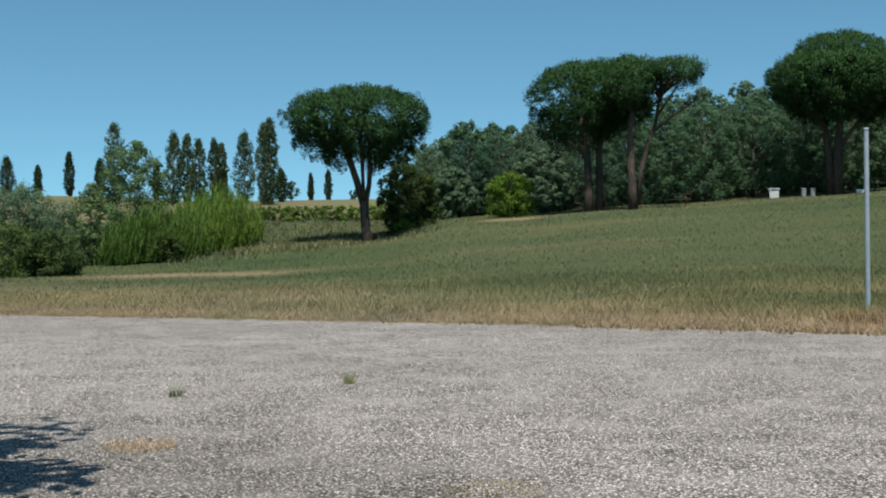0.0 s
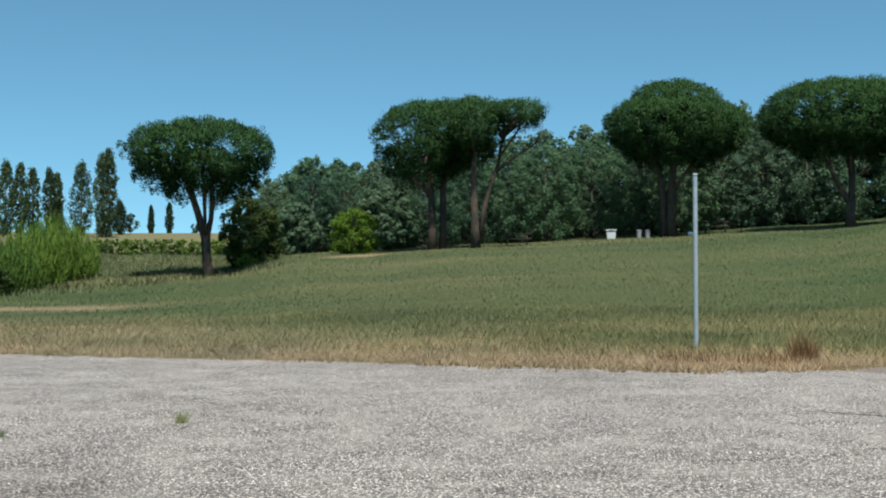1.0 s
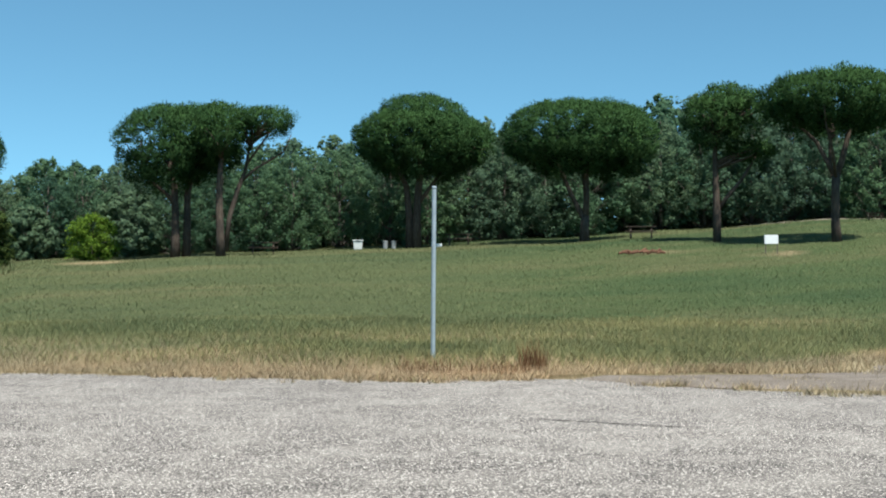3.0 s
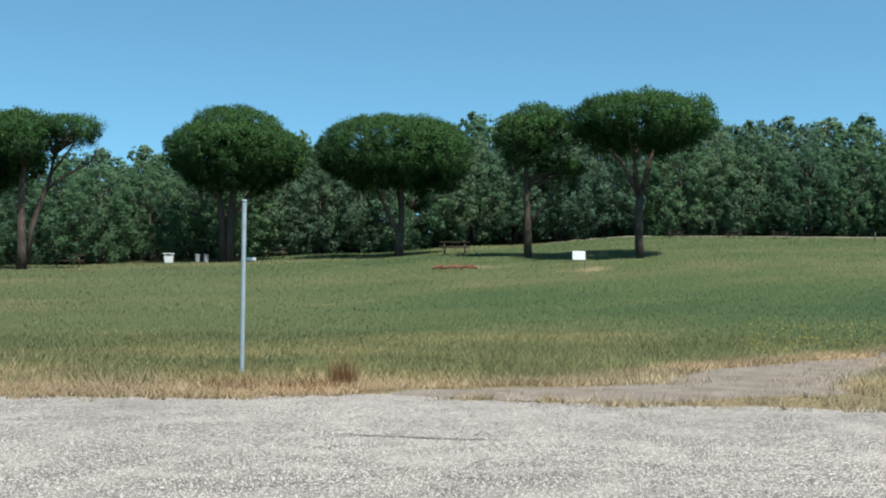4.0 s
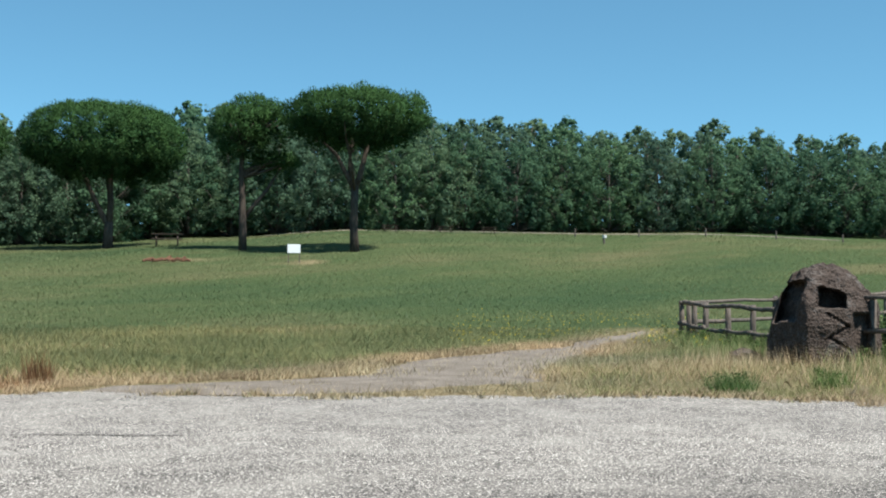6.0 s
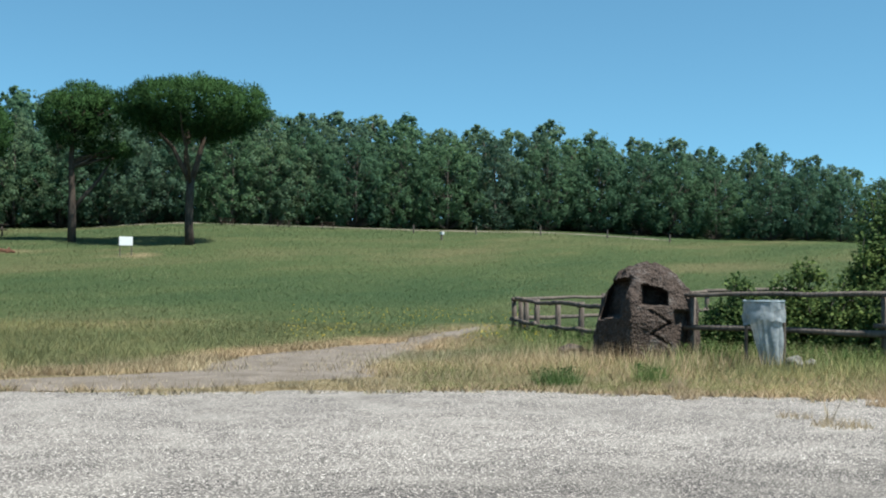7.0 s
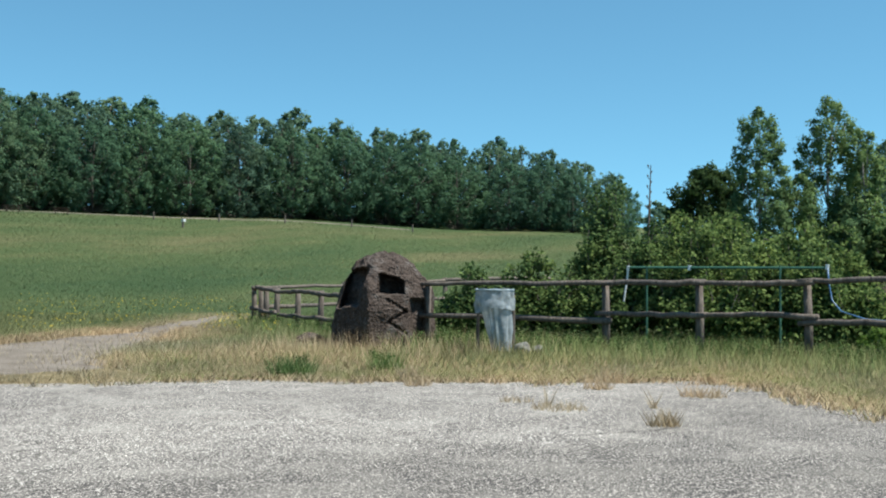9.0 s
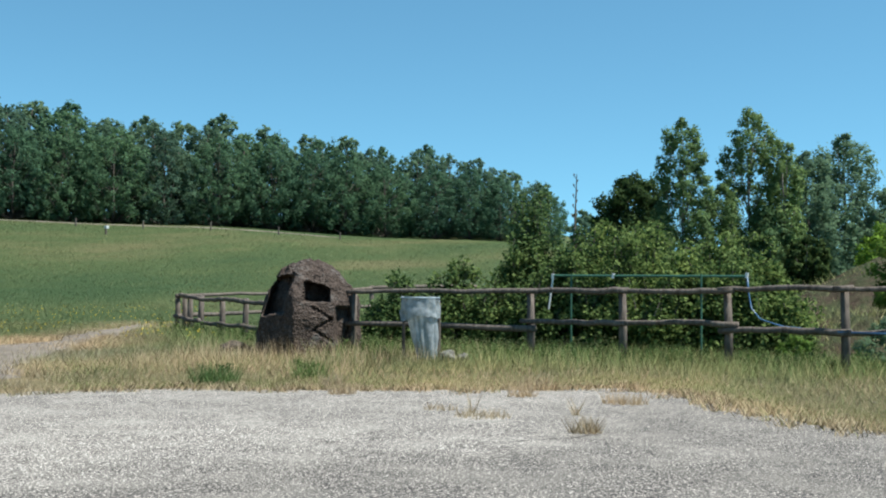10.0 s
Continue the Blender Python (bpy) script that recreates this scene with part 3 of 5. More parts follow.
def leafy_tree(name, height, width, leaf, bark, seed, low=0.12, puffs=46, per=46, leaf_size=0.2, label="", category="tree", tip=1.0, puff=0.17, trunk=0.022, gap=0.5, split=False):
    """A broadleaved tree: tapered trunk, limbs, and a crown of leaf puffs with an uneven outline."""
    rng, rnd = np.random.default_rng(seed), random.Random(seed)
    ob = thing(name, Matrix(), label, category)
    stem = [(rnd.uniform(-0.02, 0.02) * height * k / 6, rnd.uniform(-0.02, 0.02) * height * k / 6, height * 0.86 * k / 6) for k in range(7)]
    v, f = tube(stem, [trunk * height * (1.1 - k / 6.4) for k in range(7)], 8, 0.08, seed)
    centres, radii, limbs = [], [], [(v, f)]
    for k in range(puffs):
        u = (k + 0.5) / puffs
        ring = (1 - abs(2 * u - 1) ** (2.0 + tip)) ** 0.5
        h = low + (1 - low) * u
        a, q = k * 2.4 + rnd.uniform(-0.9, 0.9), math.sqrt(rnd.random())
        r = puff * width * rnd.uniform(0.6, 1.45) * (1.0 if u < 0.8 else 0.8)
        c = (math.cos(a) * ring * q * width, math.sin(a) * ring * q * width, h * height - r * 0.4)
        centres.append(c)
        radii.append(r)
        if k % 4 == 0:
            s = stem[min(5, int(h * 6 * 0.8))]
            limbs.append(tube([s, ((s[0] + c[0]) / 2, (s[1] + c[1]) / 2, (s[2] + c[2]) / 2 + 0.1), c], [trunk * height * 0.35, trunk * height * 0.22, 0.012], 5))
    if split:
        for k, (v, f) in enumerate(limbs):
            link("limb" if k else "trunk", v, f, bark, ob, smooth=True)
    else:
        v, f = joined(limbs)
        link("trunk", v, f, bark, ob, smooth=True)
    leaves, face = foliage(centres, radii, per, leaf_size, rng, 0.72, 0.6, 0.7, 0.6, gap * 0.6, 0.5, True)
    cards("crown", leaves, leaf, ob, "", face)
    return ob


def billowy_tree(name, height, width, leaf, bark, seed, label, low=0.1, boughs=34, bough=0.24, twigs=14, per=28, leaf_size=0.09, belly=0.3, point=1.5, category="tree", trunk=0.014, split=True, thin=0.0, small=0.4, sag=0.75):
    """A full tree: the crown is widest at belly (a share of its height) and built of boughs, twigs and leaves."""
    rng, rnd = np.random.default_rng(seed), random.Random(seed)
    ob = thing(name, Matrix(), label, category)
    stem = [(rnd.uniform(-0.02, 0.02) * height * k / 6, rnd.uniform(-0.02, 0.02) * height * k / 6, height * 0.93 * k / 6) for k in range(7)]
    wood_parts = [tube(stem, [trunk * height * (1.1 - k / 6.4) for k in range(7)], 8, 0.08, seed)]
    crown = []
    for k in range(boughs):
        u = 1 - (1 - (k + 0.5) / boughs) ** 0.75
        if u < belly:
            ring = 0.62 + 0.38 * math.sin(math.pi / 2 * u / belly)
        else:
            ring = (1 - ((u - belly) / (1.02 - belly)) ** point) ** 0.75
        if thin and rnd.random() < thin * (1 - u):
            continue
        r = bough * width * rnd.uniform(0.75, 1.25) * (0.55 + 0.45 * min(1.0, 1.6 * ring))
        a, q = k * 2.39996 + rnd.uniform(-0.4, 0.4), 0.3 + 0.8 * math.sqrt(rnd.random())
        reach = max(0.0, ring * width - 0.6 * r) * q
        s = stem[min(6, int((low + (1 - low) * u) * 6))]
        c = (s[0] + math.cos(a) * reach, s[1] + math.sin(a) * reach, height * (low + (1 - low) * u) - r * 0.5)
        crown.append((*c, r))
        if k % 3 == 0:
            f = stem[max(0, min(5, int(c[2] / height * 6) - 1))]
            wood_parts.append(tube([f, ((f[0] + c[0]) / 2, (f[1] + c[1]) / 2, (f[2] * 0.6 + c[2] * 0.4)), c], [trunk * height * 0.35, trunk * height * 0.2, 0.012], 5))
    if split:
        for k, (v, f) in enumerate(wood_parts):
            link("limb" if k else "trunk", v, f, bark, ob, smooth=True)
    else:
        v, f = joined(wood_parts)
        link("trunk", v, f, bark, ob, smooth=True)
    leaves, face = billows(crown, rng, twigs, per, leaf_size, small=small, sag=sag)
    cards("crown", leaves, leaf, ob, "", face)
    return ob


WOOD_LINE = [(-3, 83, 6.4), (3, 83, 6.6), (9, 84, 7.6), (15, 88, 8.4), (22, 90, 9.4), (29, 92, 10.2), (37, 93, 9.6), (45, 94, 8.95), (54, 96, 8.65), (60, 97, 8.0), (64, 98, 7.4), (68, 99, 6.2), (71, 100, 4.6)]


def wood():
    """The planted wood along the top of the meadow: four rows of copies of a few trees, the front row finest."""
    label = "dense grey-green broadleaved tree at the edge of the wood"
    front = [billowy_tree("wood_tree", 8.0, 3.5, OAK_LEAF if k % 3 else PALE_LEAF, GREY_BARK, 40 + k, label, 0.05 + 0.05 * (k % 2), 130, 0.155, 10, 12, 0.09, 0.3 + 0.06 * (k % 3), 1.7, split=False, small=0.5, sag=1.0) for k in range(6)]
    back = [billowy_tree("wood_tree", 8.0, 3.3, OAK_LEAF if k % 2 else PALE_LEAF, GREY_BARK, 50 + k, label, 0.14 if k < 2 else 0.0, 90, 0.17, 9, 9, 0.115 if k < 2 else 0.15, 0.4, 1.7, split=False, small=0.5, sag=1.1) for k in range(5)]
    for k in front + back:
        k["group"] = "trees of the wood"
    rnd, fresh = random.Random(7), front + back
    az = [w[0] for w in WOOD_LINE]
    for row in range(3):
        kinds, a = (front, back[:2], back[2:])[row], -2.0 + 0.7 * row
        while a < 70.5:
            r = float(np.interp(a, az, [w[1] for w in WOOD_LINE])) + row * 3.8 + rnd.uniform(-0.9, 0.9)
            tall = float(np.interp(a, az, [w[2] for w in WOOD_LINE])) * rnd.uniform(0.94, 1.05) * (0.84, 0.97, 1.05)[row]
            x, y = bearing(a, r)
            k = tall / 8.0
            m = spot(x, y, rnd.uniform(0, 360), 1.0) @ Matrix.Diagonal((k * rnd.uniform(0.95, 1.2), k * rnd.uniform(0.95, 1.2), k, 1))
            ready = [o for o in kinds if o in fresh]
            if ready:
                fresh.remove(ready[0])
                ready[0].matrix_world = m
            else:
                copy_thing(kinds[rnd.randrange(len(kinds))], Matrix()).matrix_world = m
            a += 1.95 * rnd.uniform(0.75, 1.3)


wood()


def needles(centres, radii, axes, per, rng, long=0.14, thin=0.026):
    """Tufts of pine needles: each a slim kite that points out of its shoot and up, shaded by the crown's own curve (axes)."""
    c = np.repeat(np.asarray(centres, float), per, axis=0)
    r = np.repeat(np.asarray(radii, float), per)[:, None]
    axis = np.repeat(np.asarray(axes, float), per, axis=0)
    d = unit(rng.normal(size=c.shape) + axis * 0.5)
    pos = c + d * r * (0.35 + 0.65 * rng.random((len(c), 1)))
    way = unit(d * 0.7 + axis * 0.4 + np.array([0, 0, 0.65]) + rng.normal(size=c.shape) * 0.3)
    side = unit(np.cross(way, rng.normal(size=c.shape)))
    n = long * rng.uniform(0.6, 1.3, (len(c), 1))
    w = thin * rng.uniform(0.7, 1.3, (len(c), 1))
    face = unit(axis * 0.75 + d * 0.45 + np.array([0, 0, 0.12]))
    return np.stack([pos, pos + way * n * 0.55 + side * w, pos + way * n, pos + way * n * 0.55 - side * w], 1), face


def stone_pine(x, y, az, crowns, stems, seed, label, density=1.0):
    """An umbrella pine. crowns: middle across and along, half width, half depth, z of underside, rim and top. stems: polylines (across, along, z) with radii."""
    rng, rnd = np.random.default_rng(seed), random.Random(seed)
    ob = thing("stone_pine", spot(x, y, -az), label, "pine tree", "stone pines on the meadow")
    v, f = joined([tube(p, r, 10, 0.06, seed + i) for i, (p, r) in enumerate(stems)])
    link("trunk", v, f, PINE_BARK, ob, smooth=True)
    centres, radii, axes, core, wide = [], [], [], [], []
    for cx, cy, wx, wy, zb, zr, zt in crowns:
        wx, wy, zt = wx - 0.2, wy - 0.2, zt - 0.55
        n = int(23 * wx * wy * density)
        for k in range(n):
            q, a = math.sqrt((k + 0.5) / n), k * 2.39996 + rnd.uniform(-0.25, 0.25)
            px, py = wx * q * math.cos(a), wy * q * math.sin(a)
            swell = noise.noise((px * 1.05 + seed, py * 1.05, 1.5))
            out = 1 + 0.04 * math.sin(3 * a + seed) + 0.08 * swell
            dome = math.sqrt(max(0.0, 1 - q**2.7))
            pz = zr + (zt - zr) * dome + 0.42 * swell + rnd.uniform(-0.12, 0.1)
            centres.append((cx + px * out, cy + py * out, pz))
            axes.append((px / wx * q * 1.1, py / wy * q * 1.1, 0.35 + dome * 0.75))
            radii.append(rnd.uniform(0.26, 0.5))
            # The ragged underside, drawn in below the rim.
            for _ in range(0 if q < 0.42 else 1 if zr - zb < 1.4 else 2):
                deep = rnd.random()
                slim = 1 - 0.5 * deep**1.6
                lump = noise.noise((px * 0.9 + seed, py * 0.9, 7.5))
                centres.append((cx + px * out * slim, cy + py * out * slim, zr - (zr - zb) * deep * (0.95 + 0.6 * lump)))
                axes.append((px / wx, py / wy, 0.25 - 0.7 * deep))
                radii.append(rnd.uniform(0.24, 0.46))
        for k in range(int(16 * wx * wy)):
            q, a = 0.95 * math.sqrt(rnd.random()), rnd.uniform(0, 2 * math.pi)
            low = zb + (zr - zb) * (0.3 + 0.55 * q * q)
            core.append((cx + wx * q * math.cos(a), cy + wy * q * math.sin(a), low + (zr + (zt - zr) * 0.93 * math.sqrt(1 - q**2.7) - 0.15 - low) * rnd.random() ** 0.6))
            wide.append(0.45)
        # Limbs fan out from the stems' ends into the crown.
        tips = [s[0][-1] for s in stems if s[1][-1] > 0.055] or [stems[0][0][-1]]
        for k in range(11):
            a = 2 * math.pi * k / 11 + rnd.uniform(-0.2, 0.2)
            q = rnd.uniform(0.5, 0.9)
            tip = (cx + wx * q * math.cos(a), cy + wy * q * math.sin(a), zr + (zt - zr) * 0.15)
            s = min(tips, key=lambda t: (t[0] - tip[0]) ** 2 + (t[1] - tip[1]) ** 2)
            root = (s[0], s[1], min(s[2], zr - 0.5) - rnd.uniform(0.1, 0.7))
            one = tuple(root[i] * 0.68 + tip[i] * 0.32 + rnd.uniform(-0.12, 0.12) for i in range(3))
            two = tuple(root[i] * 0.32 + tip[i] * 0.68 + rnd.uniform(-0.15, 0.15) for i in range(3))
            v, f = tube([root, one, two, tip], [0.10, 0.08, 0.055, 0.02], 6, 0.1, seed + k)
            link("branch", v, f, PINE_BARK, ob, smooth=True)
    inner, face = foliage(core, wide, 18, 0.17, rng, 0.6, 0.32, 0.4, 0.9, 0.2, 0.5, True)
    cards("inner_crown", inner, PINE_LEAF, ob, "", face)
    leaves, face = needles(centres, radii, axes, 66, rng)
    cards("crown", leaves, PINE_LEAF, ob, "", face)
    return ob


PINE = "stone pine with broad dark umbrella crown"
stone_pine(-5.8, 66.0, -5, [(-0.5, 0, 4.2, 3.9, 4.5, 6.5, 8.75)],
           [([(0, 0, -0.1), (-0.1, 0, 0.5), (-0.18, 0, 1.4), (-0.2, 0, 2.3)], [0.36, 0.29, 0.26, 0.27]),
            ([(-0.24, 0, 2.1), (-0.62, 0.1, 3.5), (-0.98, 0.2, 4.6), (-1.3, 0.2, 5.6), (-1.6, 0.2, 6.4)], [0.22, 0.2, 0.18, 0.14, 0.1]),
            ([(-0.16, 0, 2.1), (0.08, 0, 3.2), (0.16, 0, 4.3), (0.14, -0.1, 5.2), (0.4, -0.1, 6.2)], [0.18, 0.15, 0.14, 0.12, 0.09])], 11,
           PINE + " and a forked trunk")
stone_pine(7.45, 72.8, 6, [(-0.65, 0, 3.35, 3.4, 4.2, 6.5, 9.35), (1.1, 1.2, 2.6, 2.6, 5.0, 7.2, 9.6)],
           [([(-0.2, 0, -0.1), (-0.2, 0, 1.2), (-0.22, 0, 2.6), (-0.3, 0, 4.2), (-0.6, 0, 5.8)], [0.33, 0.27, 0.23, 0.2, 0.13]),
            ([(0.45, 0.4, -0.1), (0.47, 0.4, 2.0), (0.47, 0.4, 3.8), (0.9, 0.6, 6.0)], [0.28, 0.24, 0.2, 0.12]),
            ([(-0.25, 0, 3.2), (-0.7, 0, 3.8), (-1.6, 0, 4.5), (-2.2, 0, 5.6)], [0.14, 0.12, 0.09, 0.06])], 12, PINE + " and several stems", 1.05)
stone_pine(9.65, 70.4, 8, [(0.05, 0, 1.95, 2.4, 5.6, 7.2, 9.25), (2.5, 0, 2.0, 1.9, 7.35, 8.0, 9.1)],
           [([(0, 0, -0.1), (-0.05, 0, 1.4), (-0.12, 0, 3.0), (-0.1, 0, 4.6), (0.0, 0, 6.4)], [0.32, 0.25, 0.22, 0.18, 0.1]),
            ([(0.25, 0.3, 0.3), (0.5, 0.3, 2.4), (0.95, 0.3, 4.0), (1.4, 0.3, 5.2), (1.75, 0.3, 7.4)], [0.17, 0.15, 0.14, 0.11, 0.06]),
            ([(1.1, 0.3, 4.5), (2.0, 0.2, 5.3), (3.0, 0.1, 5.9), (3.7, 0, 6.4), (4.1, 0, 7.4)], [0.1, 0.08, 0.06, 0.045, 0.02]),
            ([(1.5, 0.3, 5.6), (2.2, 0.2, 6.6), (3.0, 0.2, 7.8)], [0.08, 0.06, 0.04])], 13, PINE + " and a pale trunk", 0.95)
stone_pine(23.4, 76.0, 17, [(0.2, 0, 4.85, 4.5, 4.9, 7.1, 9.4), (0.4, 0, 3.2, 3.1, 7.4, 8.3, 10.5), (3.3, 0, 1.9, 2.2, 5.3, 6.5, 8.4)],
           [([(0.1, 0, -0.1), (0.1, 0, 2.0), (0.2, 0, 4.0), (0.4, 0, 5.6), (0.3, 0, 7.0)], [0.36, 0.28, 0.25, 0.2, 0.12]),
            ([(-0.35, 0.2, -0.1), (-0.4, 0.2, 2.2), (-0.6, 0.2, 4.2), (-1.3, 0.2, 5.6), (-2.4, 0.2, 6.4)], [0.3, 0.26, 0.2, 0.14, 0.08]),
            ([(0.2, 0, 3.0), (0.9, 0, 4.0), (1.6, 0, 5.0), (2.2, 0, 6.6)], [0.16, 0.13, 0.1, 0.06])], 14, PINE + " and a double trunk")
stone_pine(33.4, 70.6, 25, [(-0.5, 0, 5.3, 4.7, 4.6, 6.3, 9.45), (2.2, 0.5, 2.7, 2.8, 4.5, 6.5, 9.3)],
           [([(0, 0, -0.1), (0, 0, 0.9), (0.05, 0, 1.7)], [0.36, 0.3, 0.3]),
            ([(0.02, 0, 1.4), (-0.4, 0, 2.2), (-0.9, 0, 3.2), (-1.5, 0, 4.6), (-2.2, 0, 6.4)], [0.2, 0.18, 0.16, 0.13, 0.07]),
            ([(0.05, 0, 1.4), (0.15, 0, 3.0), (0.1, 0, 4.6), (0.3, 0, 6.6)], [0.24, 0.2, 0.17, 0.1])], 15, PINE + " above a low fork")
stone_pine(36.4, 59.2, 31, [(-0.1, 0, 1.95, 2.2, 5.3, 7.0, 8.7), (0.5, 0, 1.4, 1.6, 7.0, 8.0, 9.35), (1.6, 0, 1.5, 1.8, 6.0, 7.3, 8.95), (2.1, 0.4, 1.25, 1.5, 4.5, 5.2, 6.1)],
           [([(0, 0, -0.1), (0, 0, 1.4), (-0.05, 0, 3.2), (-0.1, 0, 5.0), (0, 0, 7.4)], [0.26, 0.22, 0.19, 0.15, 0.08]),
            ([(0.1, 0.1, 1.9), (0.6, 0.1, 2.6), (1.36, 0.1, 3.5), (2.2, 0.2, 4.9)], [0.13, 0.12, 0.1, 0.05])], 16, "slim stone pine with a loose mid-green crown", 0.95)
stone_pine(39.9, 53.0, 37, [(0.2, 0, 4.2, 3.9, 5.9, 7.4, 9.25)],
           [([(0, 0, -0.1), (-0.05, 0, 1.0), (-0.05, 0, 2.4), (0.0, 0, 3.7)], [0.30, 0.24, 0.22, 0.22]),
            ([(0.0, 0, 3.5), (0.3, 0, 4.4), (0.55, 0, 5.4), (0.9, 0, 7.0)], [0.19, 0.17, 0.14, 0.08]),
            ([(-0.02, 0, 3.5), (-0.5, 0, 4.4), (-1.0, 0, 5.4), (-2.2, 0, 6.6)], [0.16, 0.14, 0.11, 0.06]),
            ([(-0.3, 0, 4.1), (-0.3, 0.2, 5.2), (-0.1, 0.4, 6.4)], [0.11, 0.09, 0.06])], 17, PINE + " and a straight trunk", 1.05)


def column_tree(name, x, y, height, half, leaf, seed, label, gaps=0.0, lift=0.03):
    """A cypress or Lombardy poplar: a slender column of small upright leaf tufts."""
    rng, rnd = np.random.default_rng(seed), random.Random(seed)
    ob = thing(name, spot(x, y), label, name.replace("_", " "), name.replace("_", " ") + " row on the hill")
    v, f = tube([(0, 0, -0.1), (0, 0, height * 0.5), (0.05, 0, height * 0.9)], [0.05 * half + 0.1, 0.09, 0.02], 6)
    link("trunk", v, f, PALE_BARK if gaps else GREY_BARK, ob, smooth=True)
    n, centres, radii = int(54 + height * 8), [], []
    for k in range(n):
        h = lift + (0.97 - lift) * (k + 0.5) / n
        w = 1.25 * half * min(1.0, (h / 0.3) ** 0.6) * (1 - h**3.2) ** 0.75
        if gaps and rnd.random() < gaps:
            continue
        a = k * 2.4
        q = rnd.uniform(0.35, 0.85 if not gaps else 1.05)
        centres.append((math.cos(a) * w * q, math.sin(a) * w * q, h * height))
        radii.append(max(0.16, half * rnd.uniform(0.25, 0.45)))
    cards("crown", foliage(centres, radii, 34, 0.13 if not gaps else 0.15, rng, 1.7, 0.45, 0.9, 0.3, 0.3), leaf, ob)
    return ob


CYP, POP = "slender dark green cypress on the hill", "tall narrow Lombardy poplar with ragged grey-green foliage"
for k, (x, y, h, w) in enumerate(((-62.8, 158.0, 5.3, 0.98), (-64.5, 157.0, 4.9, 0.8), (-62.6, 168.8, 4.6, 0.6), (-53.6, 156.0, 5.9, 0.75), (-49.9, 157.3, 5.2, 0.75), (-45.4, 169.0, 5.3, 0.6),
                                  (-31.1, 146.7, 4.3, 0.8), (-23.9, 148.1, 4.1, 0.8), (-25.0, 183.3, 4.5, 0.53), (-22.3, 183.7, 5.0, 0.62))):
    column_tree("cypress", x, y, h, w, CYPRESS_LEAF, 60 + k, CYP)
for k, (x, y, h, w) in enumerate(((-40.8, 133.9, 9.1, 1.2), (-34.4, 135.7, 8.4, 1.0), (-32.9, 136.1, 8.3, 0.8), (-32.1, 138.3, 7.8, 0.8), (-31.0, 141.7, 7.9, 0.8), (-30.2, 142.0, 7.4, 0.7),
                                  (-26.9, 139.4, 8.6, 1.1), (-23.9, 135.9, 9.6, 1.1), (-23.1, 135.4, 10.2, 0.9))):
    column_tree("poplar", x, y, h, w, POPLAR_LEAF, 80 + k, POP, 0.12)


def set_tree(x, y, *given, **more):
    ob = leafy_tree(*given, split=True, **more)
    ob.matrix_world = spot(x, y)
    return ob


def set_billow(x, y, *given, **more):
    ob = billowy_tree(*given, **more)
    ob.matrix_world = spot(x, y)
    return ob


# Left of the first pine: young trees, a grey bush, hedges and cane.
set_billow(-19.3, 67.3, "young_tree", 6.3, 2.0, AIRY_LEAF, PALE_BARK, 101, "young poplar with airy light green leaves", 0.05, 80, 0.24, 14, 14, 0.078, 0.5, 2.2, trunk=0.01, thin=0.15, small=0.7)
set_billow(-17.9, 55.0, "young_tree", 3.9, 1.2, AIRY_LEAF, PALE_BARK, 102, "small airy young poplar in front of the reeds", 0.05, 46, 0.28, 13, 14, 0.068, 0.45, 2.0, trunk=0.01, thin=0.15, small=0.7)
set_billow(-19.2, 49.5, "grey_bush", 3.8, 2.4, PALE_LEAF, GREY_BARK, 103, "rounded grey-green bush beside the meadow", 0.03, 90, 0.2, 16, 18, 0.055, 0.45, 2.6, "bush", small=0.6)
set_billow(-22.4, 50.5, "grey_bush", 3.7, 2.4, PALE_LEAF, GREY_BARK, 104, "rounded grey-green bush beside the meadow", 0.03, 90, 0.2, 16, 18, 0.055, 0.45, 2.6, "bush", small=0.6)
for k, (x, y, h, w) in enumerate(((-21.0, 46.6, 2.1, 1.6), (-18.6, 46.8, 2.2, 1.6), (-17.1, 47.4, 1.9, 1.3), (-19.0, 51.0, 2.4, 1.4))):
    set_billow(x, y, "hedge_bush", h, w * 1.1, HEDGE_LEAF, GREY_BARK, 110 + k, "low soft green hedge bush at the meadow's edge", 0.03, 60, 0.24, 15, 18, 0.05, 0.45, 2.8, "bush", small=0.6)
set_tree(-23.0, 150.2, "small_tree", 2.6, 1.1, POPLAR_LEAF, GREY_BARK, 120, 0.2, 24, 30, 0.14, "small round tree on the hill", "tree", puff=0.3)
set_tree(-18.3, 184.1, "small_tree", 1.8, 0.9, POPLAR_LEAF, GREY_BARK, 121, 0.2, 20, 30, 0.14, "small round tree on the hill", "tree", puff=0.3)
set_billow(-3.8, 71.9, "round_tree", 4.1, 1.9, DARK_LEAF, GREY_BARK, 122, "round dark green tree beside the forked pine", 0.05, 70, 0.24, 14, 18, 0.085, 0.48, 2.8)
set_tree(-3.9, 68.9, "small_bush", 0.95, 0.65, LIME_LEAF, GREY_BARK, 123, 0.02, 18, 40, 0.07, "small yellow-green bush under a round tree", "bush", puff=0.35)
set_tree(2.5, 75.6, "green_bush", 2.9, 1.5, LIME_LEAF, GREY_BARK, 124, 0.02, 150, 70, 0.07, "bright yellow-green bush at the edge of the wood", "bush", puff=0.25)
